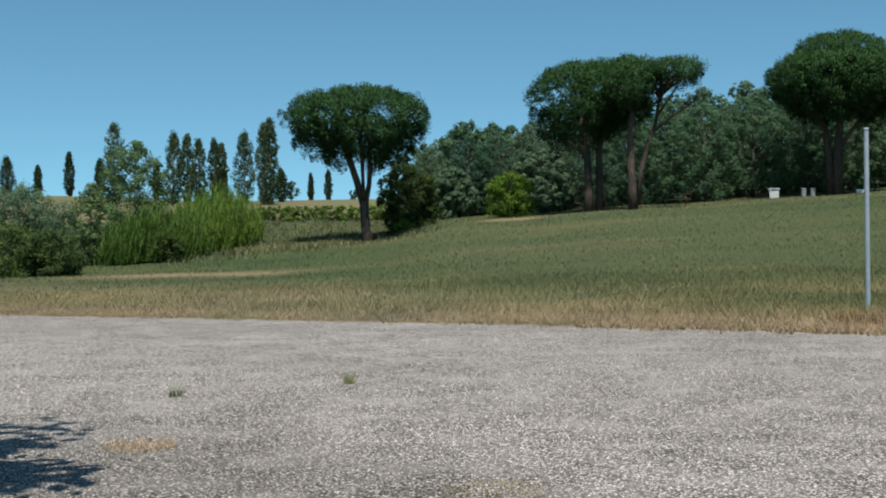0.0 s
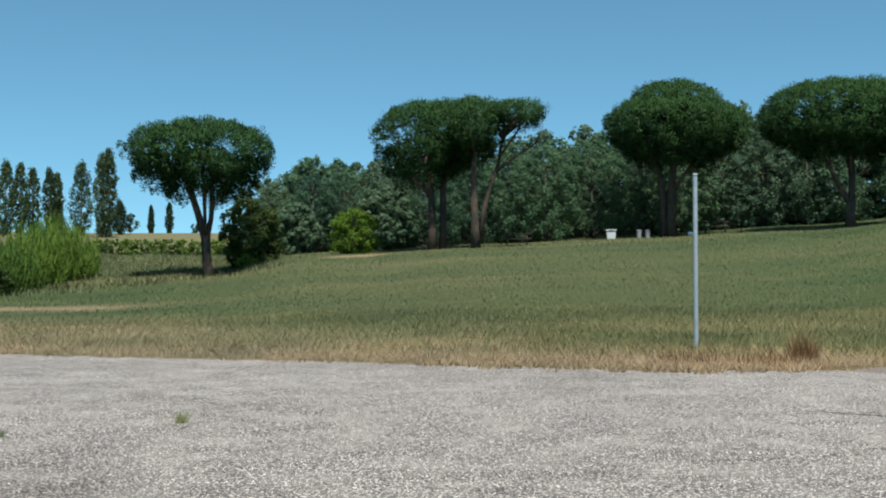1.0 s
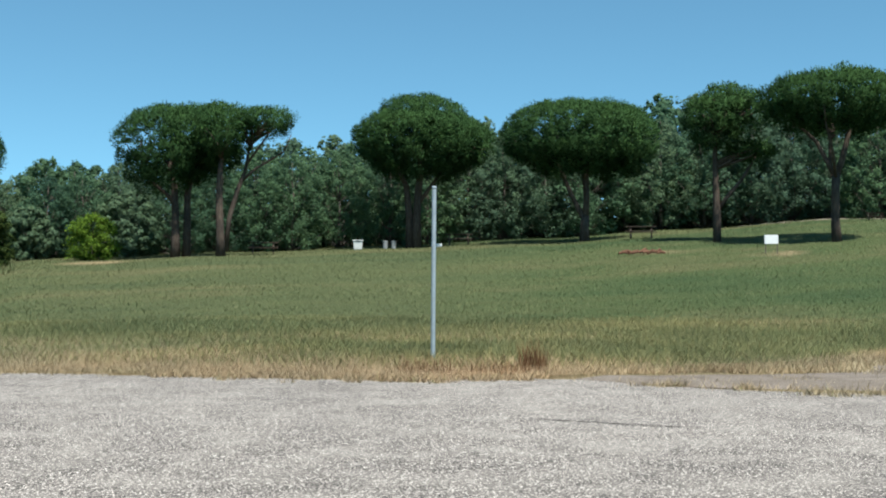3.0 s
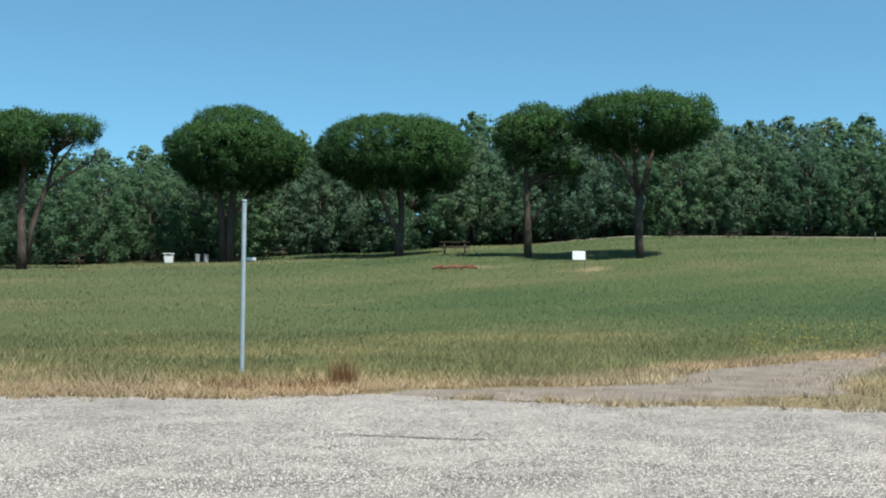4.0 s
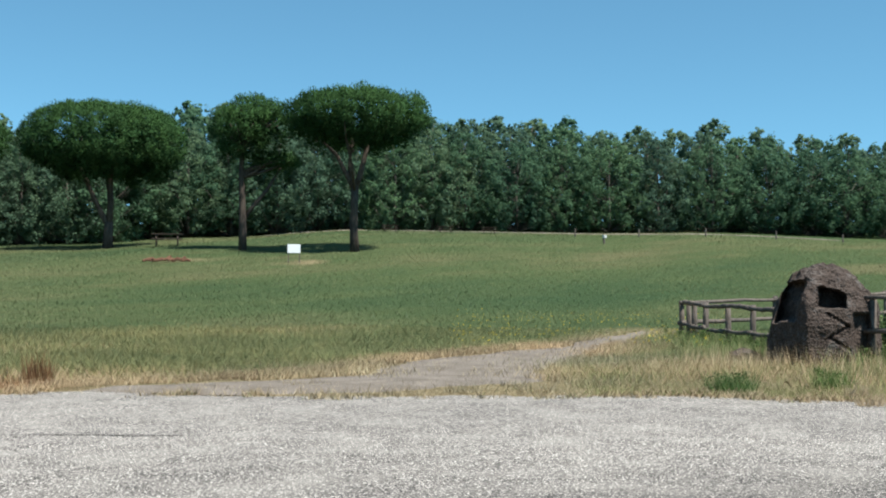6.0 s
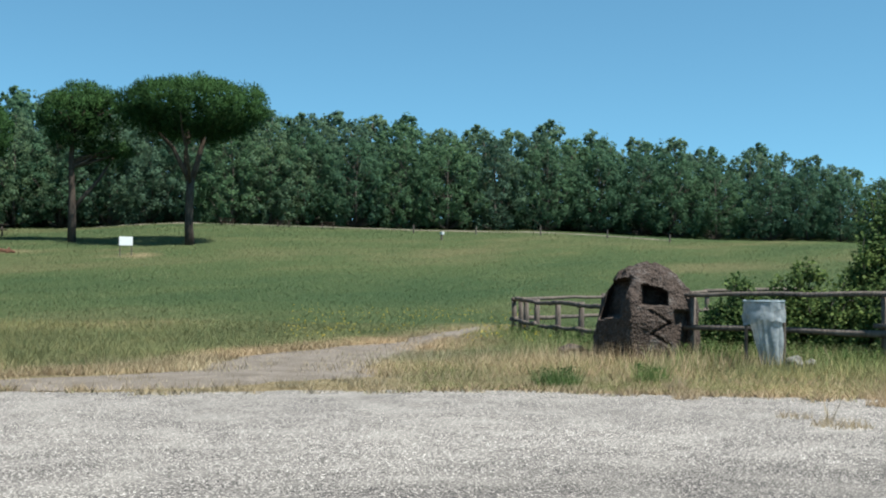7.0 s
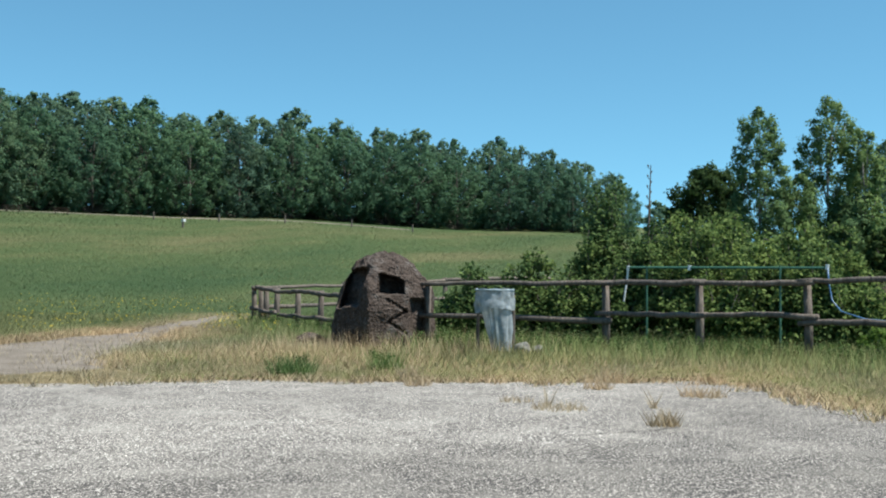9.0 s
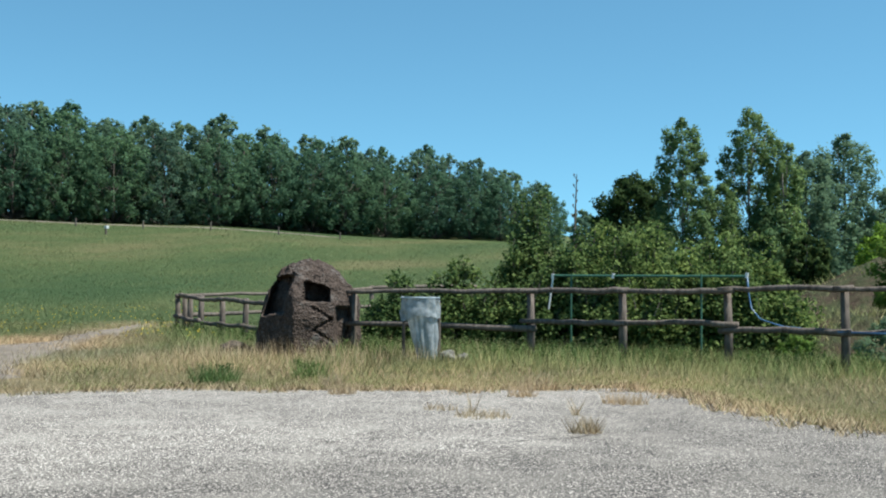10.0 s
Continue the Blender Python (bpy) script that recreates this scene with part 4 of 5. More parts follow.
for k, (x, y, h, w) in enumerate(((-3.8, 84.5, 5.6, 2.3), (-0.4, 86.2, 7.0, 2.7), (3.2, 89.9, 6.7, 2.4), (4.9, 81.8, 4.6, 2.5), (-1.4, 80.2, 3.5, 1.8))):
    set_billow(x, y, "wood_tree", h, w, (PALE_LEAF, OAK_LEAF, OAK_LEAF, PALE_LEAF, PALE_LEAF)[k], GREY_BARK, 130 + k, "grey-green broadleaved tree at the end of the wood", 0.05, 64, 0.22, 15, 15, 0.115, 0.45, 2.6)


def reeds(x0, y0, x1, y1, depth, tall, n, seed, label):
    """A bed of giant cane as one mass: leaning stems, each with several long arching leaves, in uneven clumps."""
    rng = np.random.default_rng(seed)
    stems = n // 9
    clumps = stems // 22 + 1
    clump, deep, tallness = rng.random(clumps), rng.uniform(0, depth, clumps), rng.uniform(0.5, 1.2, clumps)
    own = rng.integers(0, clumps, stems)
    spread = rng.normal(size=(stems, 2))
    x = x0 + (x1 - x0) * clump[own] + spread[:, 0] * 0.3
    y = y0 + (y1 - y0) * clump[own] + deep[own] + spread[:, 1] * 0.35
    h = tall * rng.uniform(0.6, 1.05, stems) * tallness[own] * (1.1 - 0.16 * np.hypot(spread[:, 0], spread[:, 1]))
    h = np.clip(h, 0.4, None) * np.clip(1.15 - (clump[own] - 0.55) ** 2 * 1.6, 0.4, 1.1)
    z = np.array([ground_z(a, b) for a, b in zip(x, y)])
    lean = spread * 0.09 + rng.normal(size=(stems, 2)) * 0.07
    k = np.repeat(np.arange(stems), 9)
    up = np.tile(np.linspace(0.1, 0.97, 9), stems) + rng.uniform(-0.05, 0.05, len(k))
    p = np.stack([x[k] + lean[k, 0] * h[k] * up, y[k] + lean[k, 1] * h[k] * up, z[k] + h[k] * up], 1)
    a, L = rng.uniform(0, 2 * math.pi, len(k)), rng.uniform(0.3, 0.62, len(k))
    d = np.stack([np.cos(a) * 0.4, np.sin(a) * 0.4, rng.uniform(0.5, 1.3, len(k))], 1) * L[:, None]
    s = np.stack([-np.sin(a), np.cos(a), np.zeros(len(k))], 1) * 0.02
    ob = cards("reeds", np.stack([p - s, p + s, p + d * 0.6 + s * 0.8 + [0, 0, 0.04], p + d], 1), REED_LEAF)
    return tagged(ob, label, "reeds", kind="stuff")


reeds(-16.6, 53.0, -14.0, 57.0, 2.5, 2.1, 16000, 1, "bed of tall bright green giant cane")
reeds(-14.6, 56.5, -12.9, 67.0, 3.0, 2.6, 20000, 2, "bed of tall bright green giant cane behind the meadow")
reeds(-16.8, 62.0, -13.2, 68.0, 3.0, 2.8, 14000, 3, "bed of tall bright green giant cane behind the meadow")


set_tree(-14.3, 55.2, "reed_bush", 1.3, 0.75, DARK_LEAF, GREY_BARK, 160, 0.02, 40, 40, 0.075, "small dark bush in front of the cane", "bush", puff=0.3)


# Vines in a row on the far slope.
def vine(k):
    f = k / 13
    ob = leafy_tree("vine", 1.35, 0.62, LIME_LEAF if k % 3 == 0 else REED_LEAF, GREY_BARK, 150 + k % 4, 0.05, 16, 34, 0.10, "leafy green vine in a row on the slope", "vine", puff=0.42)
    ob["group"] = "vine row"
    ob.matrix_world = spot(-17.4 + 10.4 * f, 97.0 - 5.0 * f, 30 * k)


for k in range(14):
    vine(k)

# Behind the fence: brambles, young poplars and other trees.
set_billow(60.0, 17.0, "round_tree", 5.9, 2.15, DARK_LEAF, GREY_BARK, 201, "round dark green tree behind the brambles", 0.04, 110, 0.24, 16, 18, 0.095, 0.5, 3.0, small=0.6)
set_billow(46.2, 10.9, "young_poplar", 7.6, 1.2, AIRY_LEAF, PALE_BARK, 202, "young poplar with light glossy leaves and sky showing through", 0.08, 120, 0.24, 13, 15, 0.062, 0.55, 3.0, trunk=0.009, thin=0.3, small=0.7, sag=1.2)
set_billow(48.4, 8.8, "young_poplar", 8.2, 1.2, AIRY_LEAF, PALE_BARK, 203, "young poplar with light glossy leaves and sky showing through", 0.08, 125, 0.24, 13, 15, 0.062, 0.55, 3.0, trunk=0.009, thin=0.3, small=0.7, sag=1.2)
set_billow(47.9, 7.4, "young_poplar", 6.9, 0.85, AIRY_LEAF, PALE_BARK, 204, "slim young poplar with light glossy leaves", 0.06, 80, 0.3, 13, 15, 0.062, 0.55, 2.6, trunk=0.009, thin=0.3, small=0.7, sag=1.2)
set_billow(47.4, 9.7, "young_poplar", 5.2, 1.5, AIRY_LEAF, PALE_BARK, 213, "low bushy young poplar between taller ones", 0.02, 90, 0.26, 13, 15, 0.062, 0.45, 2.2, trunk=0.009, small=0.7)
set_billow(47.5, 7.9, "young_poplar", 4.2, 1.3, AIRY_LEAF, PALE_BARK, 214, "low bushy young poplar between taller ones", 0.02, 70, 0.28, 13, 15, 0.062, 0.45, 2.2, trunk=0.009, small=0.7)
set_billow(61.9, 8.5, "wood_tree", 7.2, 2.3, PALE_LEAF, GREY_BARK, 205, "soft grey-green tree behind the young poplars", 0.04, 110, 0.2, 14, 15, 0.085, 0.5, 2.2, small=0.7, sag=1.1)
set_billow(66.1, 7.2, "wood_tree", 8.4, 2.3, PALE_LEAF, GREY_BARK, 206, "soft grey-green tree behind the young poplars", 0.04, 110, 0.2, 14, 15, 0.085, 0.5, 2.0, small=0.7, sag=1.1)
set_billow(68.0, 4.2, "wood_tree", 6.0, 2.6, PALE_LEAF, GREY_BARK, 207, "soft grey-green tree behind the young poplars", 0.04, 90, 0.22, 14, 15, 0.09, 0.5, 2.4, small=0.7)
# This bush's dark leaf colour also stands for the deep shade beside the bank.
set_billow(45.8, 6.2, "dark_bush", 3.1, 1.1, DARK_LEAF, GREY_BARK, 208, "dark green bush in its own shade", 0.04, 60, 0.26, 13, 20, 0.07, 0.45, 2.4, "bush")
set_billow(46.6, 3.2, "green_bush", 3.7, 1.9, LIME_LEAF, GREY_BARK, 209, "yellow-green bush on the bank beyond the fence", 0.05, 50, 0.26, 13, 22, 0.06, 0.45, 2.0, "bush")
set_billow(30.5, 1.25, "green_bush", 3.4, 1.2, REED_LEAF, GREY_BARK, 210, "tall yellow-green bush beyond the fence", 0.04, 60, 0.24, 13, 22, 0.05, 0.45, 2.0, "bush", small=0.6)
set_tree(85.8, 28.6, "small_tree", 3.4, 1.2, PALE_LEAF, GREY_BARK, 211, 0.1, 30, 40, 0.15, "small pale tree at the end of the wood", "tree", puff=0.3)
set_tree(80.0, 26.0, "small_tree", 3.0, 1.6, PALE_LEAF, GREY_BARK, 212, 0.05, 30, 40, 0.15, "small pale tree at the end of the wood", "tree", puff=0.3)


def earth_bank(cx, cy, rx, ry, height):
    """A low bank of bare earth and rough grass."""
    n, verts, faces = 40, [], []
    for j in range(n + 1):
        for i in range(n + 1):
            u, w = 2 * i / n - 1, 2 * j / n - 1
            x, y = cx + rx * u, cy + ry * w
            k = max(0.0, 1 - u * u) ** 1.5 * max(0.0, 1 - w * w) ** 1.5
            verts.append((x, y, ground_z(x, y) - 0.06 + height * k * (1 + 0.25 * noise.noise((x * 0.5, y * 0.5, 2))) + 0.12 * k * noise.noise((x * 2, y * 2, 5))))
    for j in range(n):
        for i in range(n):
            a = j * (n + 1) + i
            faces.append((a, a + 1, a + n + 2, a + n + 1))
    ob = link("earth_bank", verts, faces, EARTH, smooth=True)
    tagged(ob, "low bank of bare brown earth and rough weeds", "bank", kind="structure")


earth_bank(40.0, 3.0, 5.0, 4.8, 2.0)
earth_bank(27.2, 2.3, 2.4, 2.2, 0.95)


def bramble(x, y, height, wide, seed, sprays=5):
    """A tangled bramble: arching canes set with many small leaves, some canes standing out above."""
    rng, rnd = np.random.default_rng(seed), random.Random(seed)
    ob = thing("bramble_bush", spot(x, y), "tangled green bramble bush behind the rustic fence", "bush", "brambles behind the fence")
    canes, leaves = [], []
    for k in range(24 + sprays):
        free = k >= 24
        a = rnd.uniform(0, 2 * math.pi)
        reach = wide * rnd.uniform(0.3, 1.1) * (0.6 if free else 1)
        top = height * (rnd.uniform(0.95, 1.3) if free else rnd.uniform(0.6, 1.0))
        pts = []
        for s in range(9):
            f = s / 8
            droop = 1 - 0.55 * max(0, f - 0.55) / 0.45 * (0.3 if free else 1)
            pts.append((math.cos(a) * reach * f**1.3 + rnd.uniform(-0.05, 0.05), math.sin(a) * reach * f**1.3 + rnd.uniform(-0.05, 0.05), top * math.sin(math.pi * 0.5 * min(1, f * 1.35)) * droop))
        canes.append(tube(pts, [0.014 - 0.001 * s for s in range(9)], 4))
        for s in range(2, 9):
            for _ in range(2 if free else 3):
                p = Vector(pts[s]) + Vector([rnd.uniform(-0.12, 0.12) for _ in range(3)])
                leaves.append(p)
    v, f = joined(canes)
    link("stem_tangle", v, f, GREY_BARK, ob)
    n = len(leaves)
    tips = foliage([tuple(p) for p in leaves], [0.18] * n, 11, 0.05, rng, 1.0, 0.66, 0.5, 0.6, 0.3, 0.7)
    centres, radii = [], []
    for k in range(44):
        a, q, h = k * 2.4, math.sqrt((k + 0.5) / 44), rnd.random()
        centres.append((math.cos(a) * wide * q * 0.9, math.sin(a) * wide * q * 0.9, (0.12 + 0.74 * h * math.sqrt(max(0.05, 1 - 0.8 * q * q))) * height))
        radii.append(rnd.uniform(0.22, 0.42))
    mass = foliage(centres, radii, 72, 0.047, rng, 0.9, 0.68, 0.6, 0.5, 0.3, 0.7)
    cards("foliage", np.concatenate([tips, mass]), BRAMBLE_LEAF, ob)


for k, (x, y, h, w) in enumerate(((24.6, 12.2, 1.35, 0.9), (25.2, 11.0, 1.6, 1.0), (25.6, 9.7, 1.9, 1.1), (26.4, 9.6, 3.0, 1.25), (25.2, 8.3, 2.2, 1.1), (26.6, 8.2, 2.4, 1.3), (25.0, 6.9, 2.1, 1.1),
                                  (26.4, 6.7, 2.2, 1.3), (24.8, 5.6, 1.9, 1.1), (26.6, 5.3, 2.15, 1.3), (24.8, 4.5, 1.7, 0.9), (26.8, 4.2, 1.75, 1.1), (24.9, 3.6, 1.0, 0.7), (28.4, 7.4, 2.5, 1.5), (29.2, 5.4, 2.3, 1.4))):
    bramble(x, y, h, w, 300 + k, 12 if h > 2.5 else 7)


def agave_stalk(x, y):
    ob = thing("dead_agave_stalk", spot(x, y), "bare grey dead agave flower stalk standing tall", "plant")
    v, f = tube([(0, 0, 0), (0.1, 0, 1.8), (0.3, 0, 3.8), (0.5, 0, 5.7)], [0.07, 0.06, 0.045, 0.02], 6)
    link("stalk", v, f, GREY_BARK, ob)
    for k in range(9):
        h = 3.4 + 0.26 * k
        s = 1 if k % 2 else -1
        b = (0.09 * h, 0, h)
        v, f = joined([tube([b, (b[0] + s * 0.22, 0.05, h + 0.06), (b[0] + s * 0.3, 0.05, h + 0.2)], [0.02, 0.016, 0.05], 5)])
        link("seed_branch", v, f, GREY_BARK, ob)


agave_stalk(57.2, 19.3)


# ---- rustic fence ----
def fence(line, seed, label, rail_z=(0.64, 1.29), spans=None):
    """Round posts with two rough rails. line: x, y and height of every post."""
    rnd = random.Random(seed)
    ob = thing("rustic_fence", Matrix(), label, "fence")
    feet = []
    for k, (x, y, h) in enumerate(line):
        z = ground_z(x, y)
        feet.append((x, y, z))
        lean = rnd.uniform(-0.03, 0.03)
        v, f = tube([(x, y, z - 0.15), (x + lean * 0.4, y, z + h * 0.5), (x + lean, y + lean, z + h)], [0.085, 0.078, 0.07], 9, 0.09, seed + k)
        link("post", v, f, OLD_WOOD, ob, smooth=True)
    for k, (a, b) in enumerate(zip(feet, feet[1:])):
        for j, rz in enumerate(rail_z):
            za, zb = a[2] + rz + rnd.uniform(-0.03, 0.03), b[2] + rz + rnd.uniform(-0.03, 0.03)
            if spans:
                za, zb = a[2] + spans[k][2 * j], b[2] + spans[k][2 * j + 1]
            d = (Vector(b) - Vector(a)).normalized()
            n = Vector((-abs(d.y), d.x if d.y > 0 else -d.x, 0)) * 0.10
            e = d * rnd.uniform(0.12, 0.22)
            pts = bend(Vector((a[0], a[1], za)) + n - e, Vector((b[0], b[1], zb)) + n + e, rnd.uniform(-0.03, 0.03), 0.018, 8, seed * 7 + k * 2 + j)
            r = rnd.uniform(0.047, 0.06)
            v, f = tube(pts, [r * (1.12 - 0.03 * s) for s in range(9)], 8, 0.07, seed + k * 3 + j)
            link("rail", v, f, OLD_WOOD, ob, smooth=True)
    return ob


fence([(21.3, -4.6, 1.5), (21.4, -1.3, 1.5), (21.5, 2.0, 1.47), (21.9, 4.05, 1.42), (22.2, 6.1, 1.39), (22.3, 8.0, 1.36), (21.8, 11.75, 1.28)], 5, "rustic fence of weathered round posts and two rails",
      spans=[(0.72, 0.70, 1.50, 1.48), (0.70, 0.69, 1.48, 1.44), (0.69, 0.66, 1.44, 1.40), (0.78, 0.77, 1.40, 1.37), (0.77, 0.75, 1.37, 1.35), (0.61, 0.64, 1.35, 1.29)])
fence([(22.9, 13.6, 1.1), (24.0, 15.2, 1.06), (24.9, 16.6, 1.05), (25.7, 17.9, 1.04), (26.4, 19.1, 1.03), (26.9, 19.85, 1.0), (27.1, 20.2, 1.03)], 9, "rustic fence of crooked grey branches beside the boulder", rail_z=(0.36, 0.97))
fence([(27.3, 20.6, 1.0), (31.0, 20.0, 1.02), (35.3, 18.8, 1.04), (38.6, 16.6, 1.06)], 15, "rustic fence closing the far side of the bramble plot", rail_z=(0.36, 0.93))


def boulder(x, y, turn):
    """A carved tufa boulder: two hollows under a heavy brow, a ridge between two faces and a zigzag groove."""
    bm = bmesh.new()
    bmesh.ops.create_icosphere(bm, subdivisions=6, radius=1)
    heights = [-0.2, 0.0, 0.4, 0.8, 1.2, 1.45, 1.62, 1.8, 1.9, 1.99]
    left = [1.13, 1.14, 1.11, 1.06, 0.90, 0.80, 0.70, 0.54, 0.40, 0.0]
    right = [1.10, 1.10, 1.09, 1.05, 1.00, 0.85, 0.68, 0.48, 0.35, 0.0]
    deep = [0.86, 0.88, 0.90, 0.92, 0.86, 0.78, 0.66, 0.50, 0.36, 0.0]
    zig = [(0.06, 1.0), (0.47, 0.75), (0.12, 0.54), (0.48, 0.30)]

    def soft(v, a, b):
        f = min(1.0, max(0.0, (v - a) / (b - a)))
        return f * f * (3 - 2 * f)

    def hollow(px, pz, x0, x1, z0, z1, e=0.05):
        return soft(px, x0, x0 + e) * (1 - soft(px, x1 - e, x1)) * soft(pz, z0, z0 + e) * (1 - soft(pz, z1 - e, z1))

    for v in bm.verts:
        u = v.co.normalized()
        a = math.asin(max(-1, min(1, u.z))) / (math.pi / 2)
        pz = -0.2 + (2.2) * (0.5 + 0.5 * math.sin(a * math.pi / 2)) if a < 0 else 0.9 + 1.09 * math.sin(a * math.pi / 2) ** 0.9
        t = math.atan2(u.y, u.x)
        c, s = math.cos(t), math.sin(t)
        c, s = math.copysign(abs(c) ** 0.75, c), math.copysign(abs(s) ** 0.75, s)
        w = np.interp(pz, heights, right if c > 0 else left)
        px, py = w * c, np.interp(pz, heights, deep) * s
        if s < 0:
            front = min(1.0, -s * 2.2)
            ridge = max(0.0, 1 - abs(px + 0.28) / (0.6 if px < -0.28 else 1.25))
            py -= 0.5 * ridge * front * (1 - 0.5 * soft(pz, 1.1, 1.7))
            warp = 0.05 * noise.noise((px * 3.1, pz * 3.1, 4.0)) + 0.02 * noise.noise((px * 9, pz * 9, 2.0))
            lean = pz - 0.05 * (px + 0.28) + warp
            py += 0.66 * front * hollow(px - 0.25 * (pz - 1.2), lean, -0.86, -0.40, 0.86, 1.66, 0.07)
            py += 0.72 * front * hollow(px + warp, lean, -0.12, 0.45, 1.08 - 0.1 * px, 1.52 - 1.1 * max(0, px - 0.02) ** 2, 0.07)
            py += 0.28 * front * hollow(px, pz, 0.52, 0.88, -0.1, 1.02, 0.08)
            py -= 0.08 * front * (0.4 + noise.noise((px * 3, pz * 3, 1))) * hollow(px, pz - 0.12 * px, -0.8, 0.7, 1.40, 1.95, 0.2)
            for (ax, az), (bx, bz) in zip(zig, zig[1:]):
                f = min(1, max(0, ((px - ax) * (bx - ax) + (pz - az) * (bz - az)) / ((bx - ax) ** 2 + (bz - az) ** 2)))
                d = math.hypot(px - ax - f * (bx - ax), pz - az - f * (bz - az))
                py += 0.09 * (1 - soft(d, 0.008, 0.034))
        p = Vector((px, py, pz))
        k = noise.fractal(p * 2.2, 1.0, 2.0, 4) * 0.05 + noise.noise(p * 13) * (0.028 if pz > 1.3 else 0.010) + noise.noise(p * 6) * (0.012 + 0.05 * soft(pz, 1.2, 1.6))
        v.co = p + Vector((px, py, (pz - 0.8) * 0.6)).normalized() * k
    me = bpy.data.meshes.new("carved_boulder")
    bm.to_mesh(me)
    bm.free()
    me.materials.append(ROCK)
    ob = new("carved_boulder", me)
    ob.matrix_world = pose(x, y, ground_z(x, y) - 0.02, 0, 0, turn)
    tagged(ob, "large brown tufa boulder carved with hollows and a zigzag groove", "boulder")


boulder(21.83, 12.82, -60)


def rubble(x, y, size, seed, label):
    bm = bmesh.new()
    bmesh.ops.create_icosphere(bm, subdivisions=3, radius=1)
    for v in bm.verts:
        k = 1 + 0.35 * noise.noise(v.co * 1.6 + Vector((seed, 0, 0))) + 0.12 * noise.noise(v.co * 5)
        v.co = Vector((v.co.x * size[0], v.co.y * size[1], v.co.z * size[2])) * k
    ob = part("stone", bm, ROCK if seed % 2 else STONE, None)
    ob.matrix_world = pose(x, y, ground_z(x, y) + size[2] * 0.4, 0, 0, 40 * seed)
    tagged(ob, label, "stone")


rubble(21.3, 14.35, (0.42, 0.3, 0.16), 1, "low dark rubble stone at the foot of the boulder")
rubble(21.0, 9.2, (0.17, 0.17, 0.16), 2, "pale grey stone beside the litter bag")
rubble(21.25, 9.0, (0.11, 0.11, 0.10), 4, "small pale grey stone beside the litter bag")


def litter_bag(x, y, turn):
    """A ring on a stake that holds a creased grey plastic bag, its rim folded over."""
    ob = thing("litter_bag_holder", pose(x, y, ground_z(x, y), 0, 0, turn), "grey plastic litter bag hanging from a ring on a stake", "litter bin")
    ring_pts = [(0.37 * math.cos(a), 0.32 * math.sin(a), 1.2) for a in np.linspace(0, 2 * math.pi, 33)]
    v, f = tube(ring_pts, [0.018] * 33, 6)
    link("ring", v, f, GALVANISED, ob, "galvanised ring", True)
    for sx in (-0.33, 0.36):
        v, f = tube([(sx, 0.28, -0.1), (sx, 0.28, 1.12)], [0.035, 0.03], 7, 0.05)
        link("stake", v, f, OLD_WOOD, ob)

    def skin(z0, z1, r0, r1, folds, depth, shift, n=88, m=22, seed=0):
        verts, faces = [], []
        for j in range(m + 1):
            g = j / m
            for i in range(n):
                a = 2 * math.pi * i / n
                r = r0 + (r1 - r0) * g**0.8
                r *= 1 + depth * min(1, 0.25 + g) * math.sin(folds * a + 2 * math.sin(3 * a + seed) + g * 0.8) + 0.10 * noise.noise((math.cos(a) * 2, math.sin(a) * 2, g * 4 + seed))
                verts.append((r * math.cos(a) + shift * g, 0.86 * r * math.sin(a), z0 + (z1 - z0) * g + 0.015 * math.sin(5 * a)))
        for j in range(m):
            for i in range(n):
                k = (i + 1) % n
                faces.append((j * n + i, j * n + k, (j + 1) * n + k, (j + 1) * n + i))
        return verts, faces

    v, f = skin(1.2, 0.02, 0.355, 0.19, 11, 0.10, 0.13)
    bag = link("bag", v, f, PLASTIC, ob, "", True)
    verts, faces = skin(1.22, 1.04, 0.37, 0.375, 9, 0.04, 0.0, 88, 8, 3)
    out = []
    for k, p in enumerate(verts):
        g = (k // 88) / 8
        a = math.atan2(p[1], p[0])
        drop = 0.20 * g * (0.4 + max(0, math.cos(a + 2.5)) + 0.7 * max(0, math.cos(a + 0.5)) - 0.5 * max(0, math.cos(3 * (a + 1.57))))
        out.append((p[0], p[1], p[2] - drop))
    link("folded_rim", out, faces, PLASTIC, bag, "", True)


litter_bag(20.89, 9.74, -65)


def pipe_frame():
    """A watering frame: two green posts, a level pipe, a white drop pipe and a blue hose end."""
    ob = thing("pipe_frame", Matrix(), "thin green pipe frame with a white drop pipe behind the fence", "pipe")
    zt = 1.82
    a, b = Vector((23.15, 7.85, 0)), Vector((22.75, 3.88, 0))
    for p in (Vector((23.1, 7.45, 0)), Vector((22.8, 4.75, 0))):
        v, f = tube([(p.x, p.y, 0), (p.x, p.y, zt + 0.02)], [0.02, 0.02], 8)
        link("post", v, f, GREEN_PAINT, ob)
    v, f = tube([(a.x, a.y, zt), (b.x, b.y, zt - 0.03)], [0.024, 0.024], 8)
    link("top_pipe", v, f, GREEN_PAINT, ob)
    v, f = tube([(a.x, a.y, zt + 0.03), (a.x, a.y + 0.03, zt - 0.2), (a.x, a.y + 0.1, zt - 0.68)], [0.024, 0.022, 0.02], 8)
    link("drop_pipe", v, f, WHITE_PVC, ob, "white plastic drop pipe")
    for at in (a, b, a.lerp(b, 0.33)):
        v, f = tube([(at.x, at.y, zt + 0.035), (at.x, at.y + 0.02, zt - 0.06)], [0.034, 0.034], 8)
        link("joint", v, f, WHITE_PVC, ob, "white pipe joint")
    return ob


